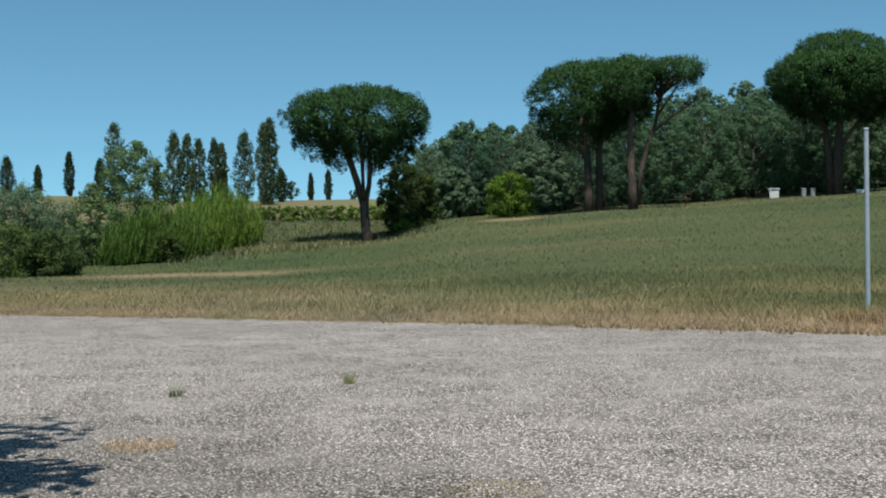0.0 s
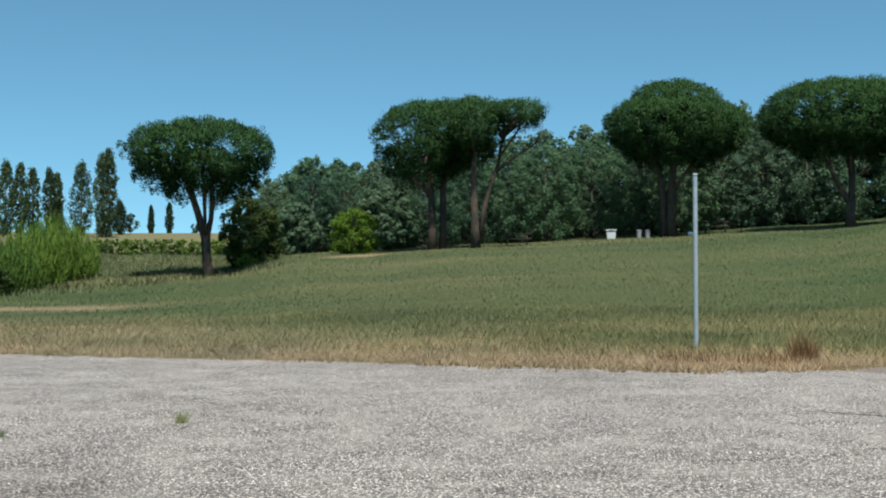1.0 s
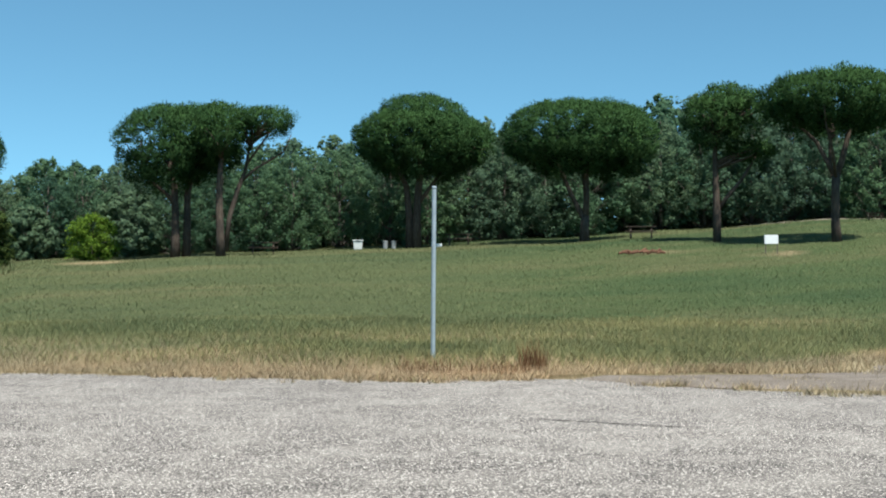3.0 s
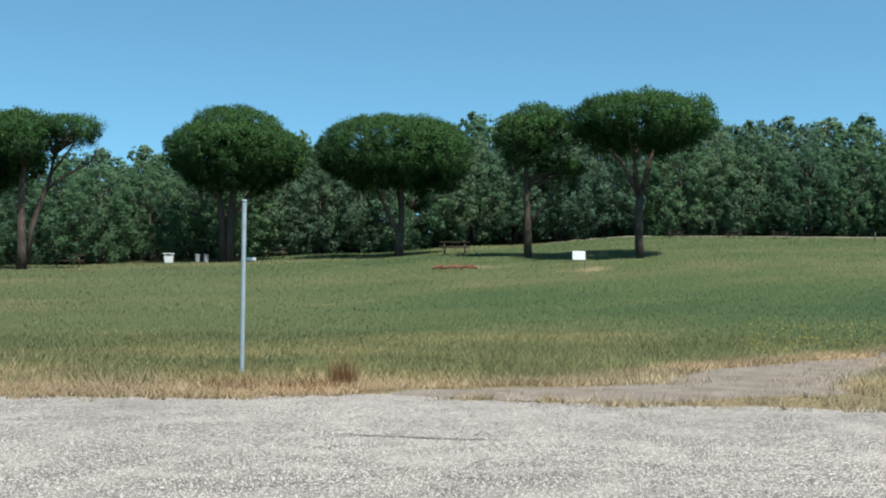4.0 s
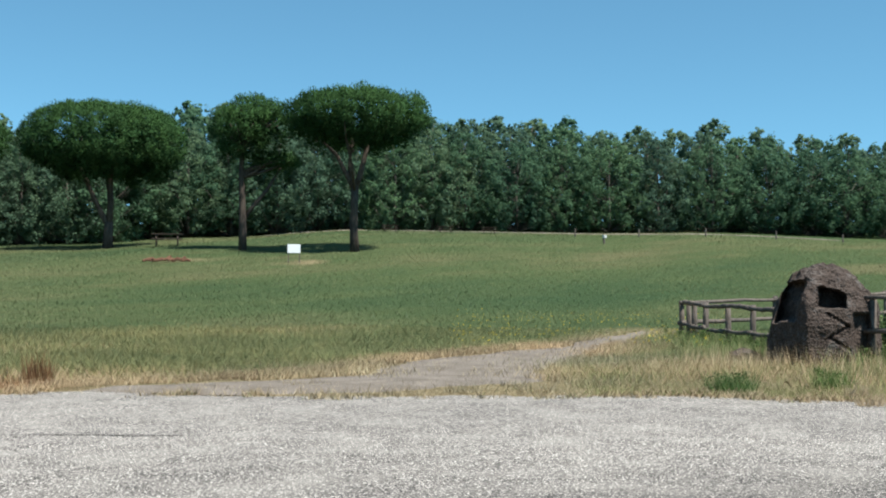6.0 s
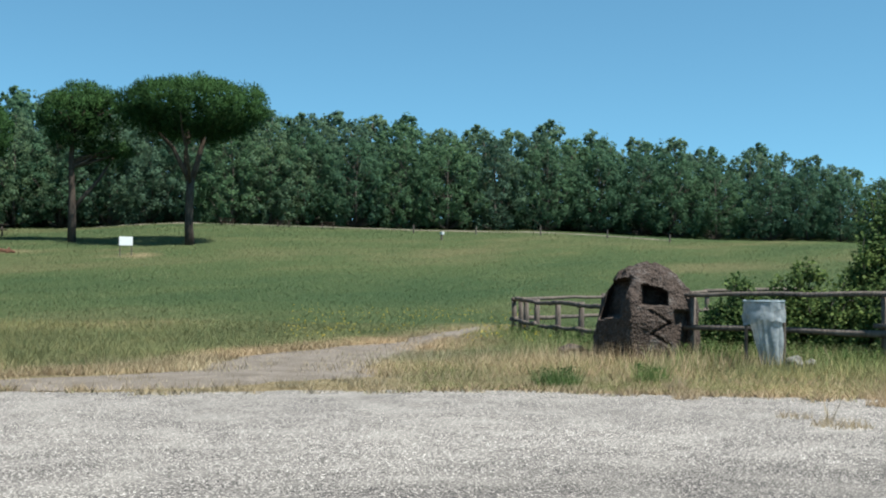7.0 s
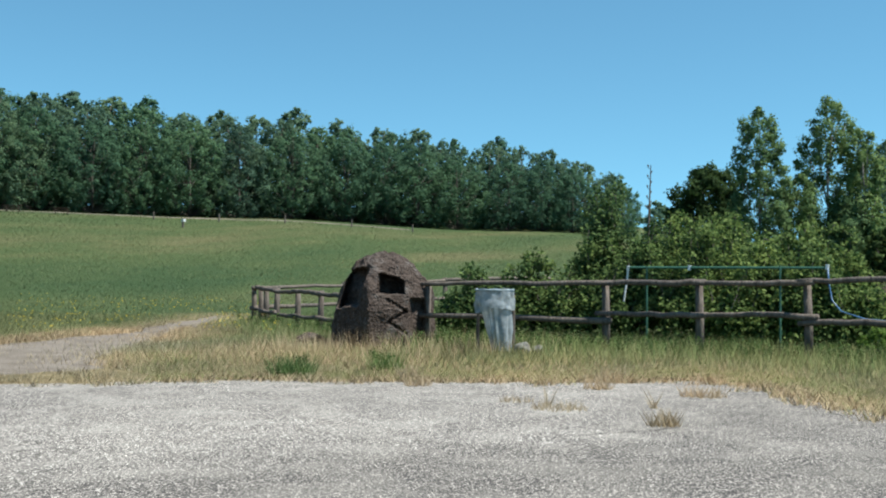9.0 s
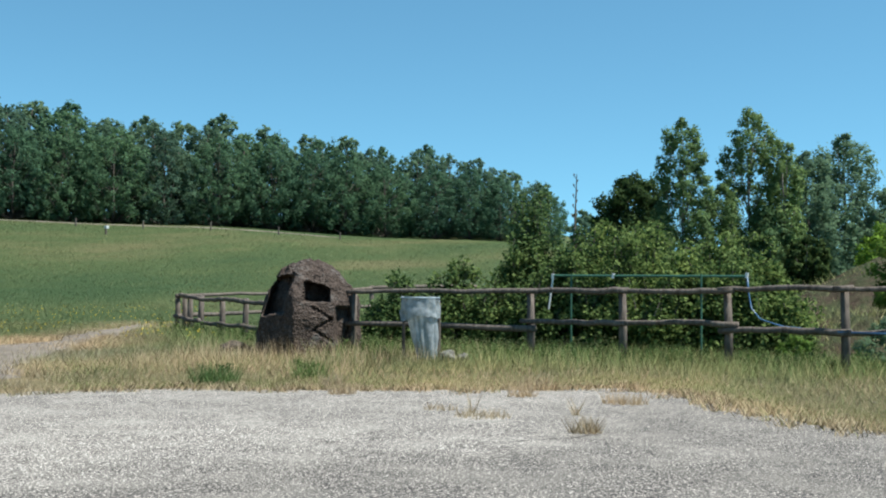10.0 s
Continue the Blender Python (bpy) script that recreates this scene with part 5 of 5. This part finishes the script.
pipe_frame()
hose_pts = [(22.75, 3.88, 1.79), (22.74, 3.86, 1.5), (22.7, 3.8, 1.2), (22.5, 3.6, 1.0), (22.0, 3.1, 0.88), (21.36, 2.1, 0.82), (21.25, 1.2, 0.81), (21.25, 0.2, 0.80), (21.6, -0.5, 0.4), (21.8, -1.0, 0.15)]
v, f = tube(hose_pts, [0.018] * len(hose_pts), 7)
tagged(link("garden_hose", v, f, BLUE_HOSE, smooth=True), "blue garden hose draped along the lower fence rail", "hose")


# ---- the steel post at the meadow's edge ----
def steel_post(x, y):
    ob = thing("steel_post", pose(x, y, ground_z(x, y), 0, 0.2, 0), "bare galvanised steel sign post in dry grass", "post")
    v, f = tube([(0, 0, -0.2), (0, 0, -0.18), (0, 0, 3.28), (0, 0, 3.30)], [0.045] * 4, 18)
    pipe = link("tube", v, f, GALVANISED, ob, smooth=True)
    v, f = tube([(0, 0, 3.28), (0, 0, 3.33)], [0.049, 0.044], 18)
    link("cap", v, f, GALVANISED, pipe, "grey end cap", True)


steel_post(7.27, 21.84)


# ---- picnic ground below the pines ----
def picnic_table(m, group="picnic tables by the wood"):
    ob = thing("picnic_table", m, "dark wooden picnic table with two benches by the wood", "picnic table", group)
    for k in range(4):
        part("tabletop_plank", box((1.9, 0.17, 0.045), (0, -0.27 + 0.18 * k, 0.76)), TABLE_WOOD, ob)
    for s in (-1, 1):
        for k in range(2):
            part("bench_plank", box((1.9, 0.13, 0.04), (0, s * (0.66 + 0.14 * k), 0.45)), TABLE_WOOD, ob)
        for e in (-0.65, 0.65):
            v, f = tube([(e, s * 0.62, 0), (e, s * 0.18, 0.74)], [0.05, 0.05], 4)
            link("leg", v, f, TABLE_WOOD, ob)
    for e in (-0.65, 0.65):
        part("crossbar", box((0.06, 1.6, 0.09), (e, 0, 0.40)), TABLE_WOOD, ob)
    return ob


first_table = picnic_table(spot(13.0, 75.3, -10))
for x, y, turn in ((26.9, 77.1, -22), (35.5, 66.7, -30), (53.8, 67.4, -40), (56.9, 64.8, -48), (59.3, 62.7, -44)):
    copy_thing(first_table, spot(x, y, turn, 0.62 if x > 50 else 1.0))


def white_bin(x, y, turn):
    ob = thing("waste_bin", spot(x, y, turn, 0.86), "white plastic waste bin with a flat lid", "bin")
    part("body", box((0.72, 0.62, 0.62), (0, 0, 0.34), 0.03, 0.86), WHITE_BIN, ob)
    lid = part("lid", box((0.84, 0.72, 0.10), (0, 0, 0.72), 0.03), WHITE_BIN, ob, "pale lid with overhanging rim")
    part("handle", box((0.3, 0.04, 0.03), (0, -0.37, 0.72), 0.008), GREY_BIN, lid, "grey handle")
    # Solid grey band that stands in for the shade under the lid.
    part("rim", box((0.78, 0.67, 0.04), (0, 0, 0.645), 0.01), GREY_BIN, ob, "grey band in place of the shaded gap under the lid")


def grey_bin(x, y, turn):
    ob = thing("litter_bin", spot(x, y, turn, 0.72), "small grey metal litter bin under the pines", "bin", "grey litter bins")
    v, f = tube([(0, 0, 0.02), (0, 0, 0.7)], [0.20, 0.23], 14)
    link("body", v, f, GREY_BIN, ob)
    v, f = tube([(0, 0, 0.69), (0, 0, 0.74), (0, 0, 0.78)], [0.25, 0.24, 0.1], 14)
    link("lid", v, f, GREY_BIN, ob)


white_bin(19.2, 75.1, -14)
grey_bin(21.2, 75.6, 0)
grey_bin(21.75, 75.5, 0)


def board(x, y, turn):
    ob = thing("notice_board", spot(x, y, turn), "blank white notice board on two short posts", "sign")
    part("panel", box((0.66, 0.03, 0.45), (0, 0, 0.72), 0.012), WHITE_BOARD, ob)
    for s in (-0.28, 0.28):
        part("post", box((0.05, 0.05, 0.75), (s, 0.042, 0.36), 0.006), OLD_WOOD, ob)


board(34.1, 50.4, -34)


def log_row():
    ob = thing("log_row", spot(28.8, 54.1, -12), "low row of broken rusty red logs lying in the grass", "logs")
    rnd = random.Random(4)
    for k in range(9):
        x = -0.95 + 0.25 * k
        v, f = tube([(x - 0.2, rnd.uniform(-0.1, 0.1), rnd.uniform(0.08, 0.2)), (x + 0.05, 0, rnd.uniform(0.12, 0.26)), (x + 0.26, rnd.uniform(-0.12, 0.12), rnd.uniform(0.08, 0.4))], [0.06, 0.085, 0.05], 7, 0.2, k)
        link("log", v, f, RED_WOOD, ob)


log_row()


def marker(x, y):
    ob = thing("marker_post", spot(x, y), "short wooden marker post with a white head", "post")
    v, f = tube([(0, 0, 0), (0, 0, 0.42)], [0.07, 0.07], 8)
    link("post", v, f, OLD_WOOD, ob)
    part("head", box((0.26, 0.2, 0.2), (0.05, 0, 0.50), 0.02), WHITE_BIN, ob, "white head")


marker(59.4, 51.7)
for k, (x, y) in enumerate(((63.0, 57.6), (69.5, 51.0), (72.5, 47.2), (75.0, 43.5), (66.0, 54.2))):
    ob = thing("trail_post", spot(x, y), "short weathered post along the forest path", "post", "posts along the forest path")
    v, f = tube([(0, 0, 0), (0, 0, 0.6)], [0.06, 0.05], 7, 0.08, k)
    link("post", v, f, OLD_WOOD, ob)
ob = thing("white_box", spot(25.1, 76.4, -10), "small white box lying near a picnic table", "box")
part("body", box((0.62, 0.3, 0.22), (0, 0, 0.13), 0.03), WHITE_BOARD, ob)


def manhole(x, y):
    bm = bmesh.new()
    bmesh.ops.create_cone(bm, cap_ends=True, segments=28, radius1=0.27, radius2=0.26, depth=0.03)
    ob = part("manhole_cover", bm, IRON, None)
    ob.matrix_world = pose(x, y, 0.012)
    tagged(ob, "dark iron manhole cover at the asphalt's edge", "manhole cover")


manhole(18.3, 5.42)

set_billow(23.1, 1.5, "grey_herb", 0.95, 0.6, PALE_LEAF, GREY_BARK, 215, "grey-green herb bush behind the fence", 0.05, 22, 0.3, 12, 20, 0.028, 0.45, 2.0, "bush")
set_billow(22.7, 3.0, "grey_herb", 0.6, 0.45, REED_LEAF, GREY_BARK, 216, "low green herb bush behind the fence", 0.05, 18, 0.3, 12, 20, 0.026, 0.45, 2.0, "bush")

# The tree at the car park's side whose shade falls on the asphalt.
set_tree(-4.75, 4.6, "shade_tree", 5.6, 2.5, OAK_LEAF, GREY_BARK, 400, 0.5, 60, 60, 0.12, "leafy tree shading the corner of the car park", "tree", puff=0.24)


# ---- grass ----
def blades(x, y, z, height, width, rng, lean=0.35):
    """Grass blades, three corners each."""
    n = len(x)
    a = rng.uniform(0, 2 * math.pi, n)
    h = height * rng.uniform(0.5, 1.25, n)
    p = np.stack([x, y, z], 1)
    s = np.stack([-np.sin(a), np.cos(a), np.zeros(n)], 1) * (width * rng.uniform(0.6, 1.3, n))[:, None]
    b = rng.uniform(0, 2 * math.pi, n)
    tip = p + np.stack([np.cos(b) * lean * h, np.sin(b) * lean * h, h], 1)
    return np.stack([p - s, p + s, tip], 1)


def tuft(name, x, y, height, spread, n, material, seed, label, width=0.006, lean=0.6, leaf=None):
    rng = np.random.default_rng(seed)
    q, a = np.sqrt(rng.random(n)) * spread, rng.uniform(0, 2 * math.pi, n)
    z0 = surface(x, y) - 0.002
    ob = thing(name, pose(x, y, z0), label, "grass tuft" if "grass" in name else "weed", "tufts on the asphalt")
    cards("foliage", blades(q * np.cos(a), q * np.sin(a), np.zeros(n), height, width, rng, lean), material, ob)
    if leaf is not None:
        k = max(3, n // 25)
        c = np.stack([rng.normal(size=k) * spread * 0.5, rng.normal(size=k) * spread * 0.5, rng.uniform(0.3, 0.9, k) * height], 1)
        cards("foliage", foliage(c, [height * 0.22] * k, 14, 0.022, rng), leaf, ob)


TUFT = "dry straw-coloured grass tuft growing through the asphalt"
tuft("weed_clump", -1.25, 11.75, 0.13, 0.06, 60, MIXED, 1, "small olive-green weed growing through the asphalt")
tuft("weed_clump", -2.78, 10.9, 0.09, 0.06, 50, GREEN, 2, "small green weed growing through the asphalt")
tuft("grass_tuft", -2.3, 8.05, 0.05, 0.26, 420, STRAW, 3, "flat patch of dry straw on the asphalt", 0.004, 1.6)
tuft("grass_tuft", 0.1, 6.45, 0.04, 0.3, 260, STRAW, 4, "flat patch of dry straw on the asphalt", 0.004, 1.6)
for k, (x, y, h, s, n) in enumerate(((12.95, 4.95, 0.1, 0.34, 330), (14.9, 7.95, 0.16, 0.2, 260), (13.5, 5.75, 0.09, 0.22, 150), (15.8, 5.6, 0.2, 0.22, 300), (15.4, 4.0, 0.16, 0.3, 380), (12.0, 3.4, 0.17, 0.17, 320),
                                    (15.7, 8.6, 0.2, 0.2, 260), (12.4, 13.2, 0.13, 0.3, 300), (11.2, 15.6, 0.1, 0.35, 260), (12.0, 14.6, 0.08, 0.4, 260), (17.0, 5.9, 0.26, 0.3, 380), (13.2, 12.4, 0.16, 0.3, 300))):
    tuft("grass_tuft", x, y, h, s, int(n * 0.6), STRAW, 20 + k, TUFT, 0.005)
tuft("weed_clump", 13.65, 4.05, 0.2, 0.06, 22, STRAW, 40, "thin upright dry weed growing through the asphalt")
tuft("weed_clump", 13.3, 5.25, 0.30, 0.05, 14, STRAW, 41, "thin upright dry weed growing through the asphalt")
tuft("green_plant", 15.2, 10.35, 0.32, 0.36, 420, LUSH, 42, "low dark green plant at the asphalt's edge", leaf=DARK_LEAF)
tuft("green_plant", 16.7, 9.6, 0.3, 0.3, 300, LUSH, 43, "low green plant at the asphalt's edge", leaf=BRAMBLE_LEAF)
tuft("dry_dock", 8.1, 18.75, 0.5, 0.24, 220, RUST, 44, "tall rust-brown dried dock plant in dry grass", 0.008, 0.3)
tuft("dry_dock", 6.2, 18.9, 0.24, 0.5, 200, RUST, 45, "rust-brown dried grass clump at the asphalt's edge", 0.007, 0.4)
tuft("dry_dock", 7.4, 18.5, 0.22, 0.7, 240, RUST, 46, "rust-brown dried grass clump at the asphalt's edge", 0.007, 0.5)


def meadow():
    """The grass of the meadow, in rings that thin out with distance, and the straw rim of the car park."""
    rng = np.random.default_rng(5)

    def scatter(n, r0, r1, a0, a1):
        r = np.sqrt(rng.uniform(r0 * r0, r1 * r1, n))
        a = np.radians(rng.uniform(a0, a1, n))
        x, y = r * np.sin(a), r * np.cos(a)
        free = ~inside(EDGE_FINE, x, y) & ~inside(TRACK, x, y)
        return x[free], y[free]

    def thinned(corners):
        """Without most of the blades that would stand in the mouth of the track."""
        at = corners[:, 0, :2]
        bare = np.flatnonzero(inside(MOUTH, at[:, 0], at[:, 1]))
        clump = np.array([noise.noise((p * 1.3, q * 1.3, 6)) for p, q in at[bare]])
        return np.delete(corners, bare[rng.random(len(bare)) > np.where(clump > 0.25, 0.4, 0.03)], axis=0)

    def level(x, y):
        return np.maximum(ground_many(x, y), -0.02) - 0.02

    straw, mix, green, lush = [], [], [], []
    # Straw rim.
    e = np.array([q for q in EDGE_FINE if q[0] > -16 and -5 < q[1] < 30])
    e = e[rng.integers(0, len(e), 520000)] + rng.uniform(-2.0, 2.0, (520000, 2))
    e = e[~inside(EDGE_FINE, e[:, 0], e[:, 1]) & ~inside(TRACK, e[:, 0], e[:, 1])]
    x, y = e[:, 0], e[:, 1]
    rim = near_line(EDGE + EDGE[:1], x, y)
    keep = rng.random(len(x)) < np.clip(1.35 - rim / 1.2, 0, 1)
    x, y, rim = x[keep], y[keep], rim[keep]
    dice = rng.random(len(x)) + 0.45 * np.array([noise.noise((p * 0.5, q * 0.5, 8)) for p, q in zip(x, y)])
    low = np.where((x > 12.5) & (y < 13), 0.55, 0.9)
    edge = np.where((x > 12.5) & (y < 13), 0.22, 1.0)
    for sel, into in ((dice < edge, straw), (dice >= edge, mix)):
        into.append(blades(x[sel], y[sel], level(x[sel], y[sel]), low[sel] * np.clip(0.06 + 0.09 * rim[sel], 0.06, 0.2), 0.0032, rng, 0.8))
    # A thin straw line between the asphalt and the mouth of the track.
    f = rng.random(5200)
    px, py = np.interp(f, [0, 0.4, 1], [9.7, 11.4, 14.0]), np.interp(f, [0, 0.4, 1], [15.0, 14.1, 12.4])
    px, py = px + rng.normal(size=5200) * 0.3, py + rng.normal(size=5200) * 0.3
    thick = np.array([noise.noise((p * 1.1, q * 1.1, 6)) for p, q in zip(px, py)]) > -0.12
    straw.append(blades(px[thick], py[thick], level(px[thick], py[thick]), 0.12, 0.006, rng, 0.8))
    # A ragged straw border along the upper side of the track.
    f = rng.random((16000, 1))
    k = rng.integers(0, 6, 16000)
    c = np.array(TRACK_UP)[k] * (1 - f) + np.array(TRACK_UP)[k + 1] * f + np.stack([rng.normal(size=16000) * 0.2, 0.35 + np.abs(rng.normal(size=16000)) * 0.55], 1)
    straw.append(blades(c[:, 0], c[:, 1], level(c[:, 0], c[:, 1]), 0.13, 0.004, rng, 0.8))
    # Stray tufts that creep onto the asphalt.
    f = rng.integers(0, len(EDGE_FINE) - 1, 2600)
    e = np.array(EDGE_FINE)[f]
    e = e[(e[:, 1] > -4) & (e[:, 0] > -14)]
    e = np.repeat(e + rng.normal(size=e.shape) * 0.24, 9, axis=0) + rng.normal(size=(len(e) * 9, 2)) * 0.07
    straw.append(blades(e[:, 0], e[:, 1], np.full(len(e), 0.0), 0.10, 0.005, rng, 0.8))
    e = np.array(EDGE_FINE)
    e = e[(e[:, 1] > -3) & (e[:, 0] > 2) & (e[:, 1] < 22)]
    e = e[rng.integers(0, len(e), 700)] + rng.normal(size=(700, 2)) * 0.26
    e = np.repeat(e, 24, axis=0) + rng.normal(size=(700 * 24, 2)) * 0.075
    k = rng.random(len(e)) < 0.88
    straw.append(blades(e[k, 0], e[k, 1], np.full(k.sum(), 0.0), 0.12, 0.006, rng, 0.8))
    mix.append(blades(e[~k, 0], e[~k, 1], np.full((~k).sum(), 0.0), 0.12, 0.006, rng, 0.8))
    # Near meadow.
    x, y = scatter(520000, 13, 36, -26, 88)
    rim = near_line(EDGE + EDGE[:1], x, y)
    keep = rim > rng.uniform(0.7, 2.6, len(x))
    x, y, rim = x[keep], y[keep], rim[keep]
    z, dice = level(x, y), rng.random(len(x))
    tone = np.array([noise.noise((p * 0.12, q * 0.2, 3)) for p, q in zip(x, y)]) * 0.6 + dice - 1.0 * dryness(x, y)
    for sel, into, h in ((tone < -0.1, straw, 0.17), ((tone >= -0.1) & (tone < 0.4), mix, 0.17), (tone >= 0.4, green, 0.17)):
        into.append(blades(x[sel], y[sel], z[sel], h, np.where(x[sel] > 13, 0.004, 0.0045), rng, 0.75))
    # Far meadow.
    x, y = scatter(230000, 36, 92, -26, 76)
    z = level(x, y)
    bald = dryness(x, y) > rng.uniform(0.4, 0.9, len(x))
    straw.append(blades(x[bald], y[bald], z[bald], 0.07, 0.011, rng, 0.6))
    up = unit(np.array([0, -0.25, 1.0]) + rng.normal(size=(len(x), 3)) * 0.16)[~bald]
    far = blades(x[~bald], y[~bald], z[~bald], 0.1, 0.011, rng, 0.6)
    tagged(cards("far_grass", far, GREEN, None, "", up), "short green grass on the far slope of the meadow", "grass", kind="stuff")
    # Lush growth at the foot of the fence and the boulder.
    x, y = scatter(120000, 17, 33, 50, 100)
    d = np.minimum(near_line([(21.3, -4.6), (21.5, 2.0), (22.3, 8.0), (21.9, 11.6), (22.9, 13.6), (27.1, 20.2)], x, y), 9)
    keep = rng.random(len(x)) < np.clip(1.1 - d / 1.8, 0, 1)
    x, y = x[keep], y[keep]
    z, dice = level(x, y), rng.random(len(x))
    lush.append(blades(x[dice < 0.6], y[dice < 0.6], z[dice < 0.6], 0.36, 0.0055, rng, 0.6))
    mix.append(blades(x[dice >= 0.6], y[dice >= 0.6], z[dice >= 0.6], 0.34, 0.005, rng, 0.6))
    # Tall seed-bearing stems in front of the boulder and the fence.
    f = rng.random((2600, 1))
    line = np.array([(19.6, 14.2), (19.9, 12.2), (20.2, 9.2), (20.6, 5.5), (19.8, 2.0)])
    k = rng.integers(0, len(line) - 1, 2600)
    c = line[k] * (1 - f) + line[k + 1] * f + rng.normal(size=(2600, 2)) * [0.75, 0.5]
    for sel, into in ((k < 2, straw), (k >= 2, mix)):
        into.append(blades(c[sel, 0], c[sel, 1], level(c[sel, 0], c[sel, 1]), 0.42, 0.004, rng, 0.3))
    # Broad-leaved weeds along the fence's foot.
    line = np.array([(21.4, -1.3), (21.6, 2.0), (22.0, 4.05), (22.3, 6.1), (22.4, 8.0), (21.9, 11.6), (24.0, 15.4), (27.1, 20.4)])
    k, f = rng.integers(0, len(line) - 1, 420), rng.random((420, 1))
    c = line[k] * (1 - f) + line[k + 1] * f + rng.normal(size=(420, 2)) * [0.45, 0.3]
    r = rng.uniform(0.08, 0.2, 420)
    c = np.stack([c[:, 0], c[:, 1], level(c[:, 0], c[:, 1]) + r * rng.uniform(0.7, 1.9, 420)], 1)
    tagged(cards("fence_weeds", foliage(c, r, 26, 0.034, rng, 1.1, 0.5, 0.5, 0.4, 0.2, 0.8), HEDGE_LEAF), "leafy green weeds at the foot of the fence", "weeds", kind="stuff")
    # Rough weeds on the earth banks.
    for bx, by, br, n, tall in ((27.2, 2.3, 2.0, 1800, 0.3), (40.0, 3.0, 4.2, 1500, 0.22)):
        a, q = rng.uniform(0, 2 * math.pi, n), np.sqrt(rng.random(n)) * br
        x, y = bx + q * np.cos(a), by + q * np.sin(a)
        mix.append(blades(x, y, level(x, y) + (0.95 if br < 3 else 2.0) * np.clip(1 - ((x - bx) / (br * 1.2)) ** 2, 0, 1) ** 1.5 * np.clip(1 - ((y - by) / (br * 1.2)) ** 2, 0, 1) ** 1.5 - 0.15, tall, 0.014, rng, 0.7))
    # Rank green growth on the slope between the cane and the first pine.
    x, y = scatter(60000, 54, 98, -15, -1.5)
    keep = rng.random(len(x)) < np.clip((np.hypot(x, y) - 54 - 0.9 * np.clip(x + 14, 0, 9)) / 7, 0, 1)
    x, y = x[keep], y[keep]
    clump = np.array([noise.noise((p * 0.45, q * 0.45, 11)) for p, q in zip(x, y)])
    green.append(blades(x, y, level(x, y), np.clip(0.22 + 0.35 * clump, 0.1, 0.55), 0.02, rng, 0.6))
    # Thin straw on the track.
    r = rng.random(14000)
    k = rng.integers(0, len(TRACK_UP) - 2, 14000)
    f = rng.random(14000)
    up, low = np.array(TRACK_UP), np.array(TRACK_LOW)
    a, b = up[k] * (1 - f[:, None]) + up[k + 1] * f[:, None], low[k] * (1 - f[:, None]) + low[k + 1] * f[:, None]
    edge = np.where(rng.random(14000) < 0.5, r**3 * 0.5 - 0.06, 1.06 - r**3 * 0.5)
    p = a * (1 - edge[:, None]) + b * edge[:, None]
    straw.append(blades(p[:, 0], p[:, 1], level(p[:, 0], p[:, 1]), 0.14, 0.007, rng, 0.6))
    for name, sets, material, label in (("straw_grass", straw, STRAW, "dry straw-coloured grass rimming the car park"), ("mixed_grass", mix, MIXED, "half-dry meadow grass, green and tan"),
                                        ("green_grass", green, GREEN, "green meadow grass"), ("lush_grass", lush, LUSH, "lush green grass at the foot of the fence")):
        grass = thinned(np.concatenate(sets))
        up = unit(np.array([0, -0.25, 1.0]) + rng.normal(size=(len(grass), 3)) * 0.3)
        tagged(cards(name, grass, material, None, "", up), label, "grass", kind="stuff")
    # Scattered yellow flowers.
    x, y = scatter(420, 27, 40, 42, 55)
    z = level(x, y) + rng.uniform(0.22, 0.4, len(x))
    c = np.stack([x, y, z], 1)
    tagged(cards("meadow_flowers", foliage(c, [0.02] * len(c), 3, 0.015, rng), YELLOW), "scattered small yellow meadow flowers", "flowers", kind="stuff")


meadow()
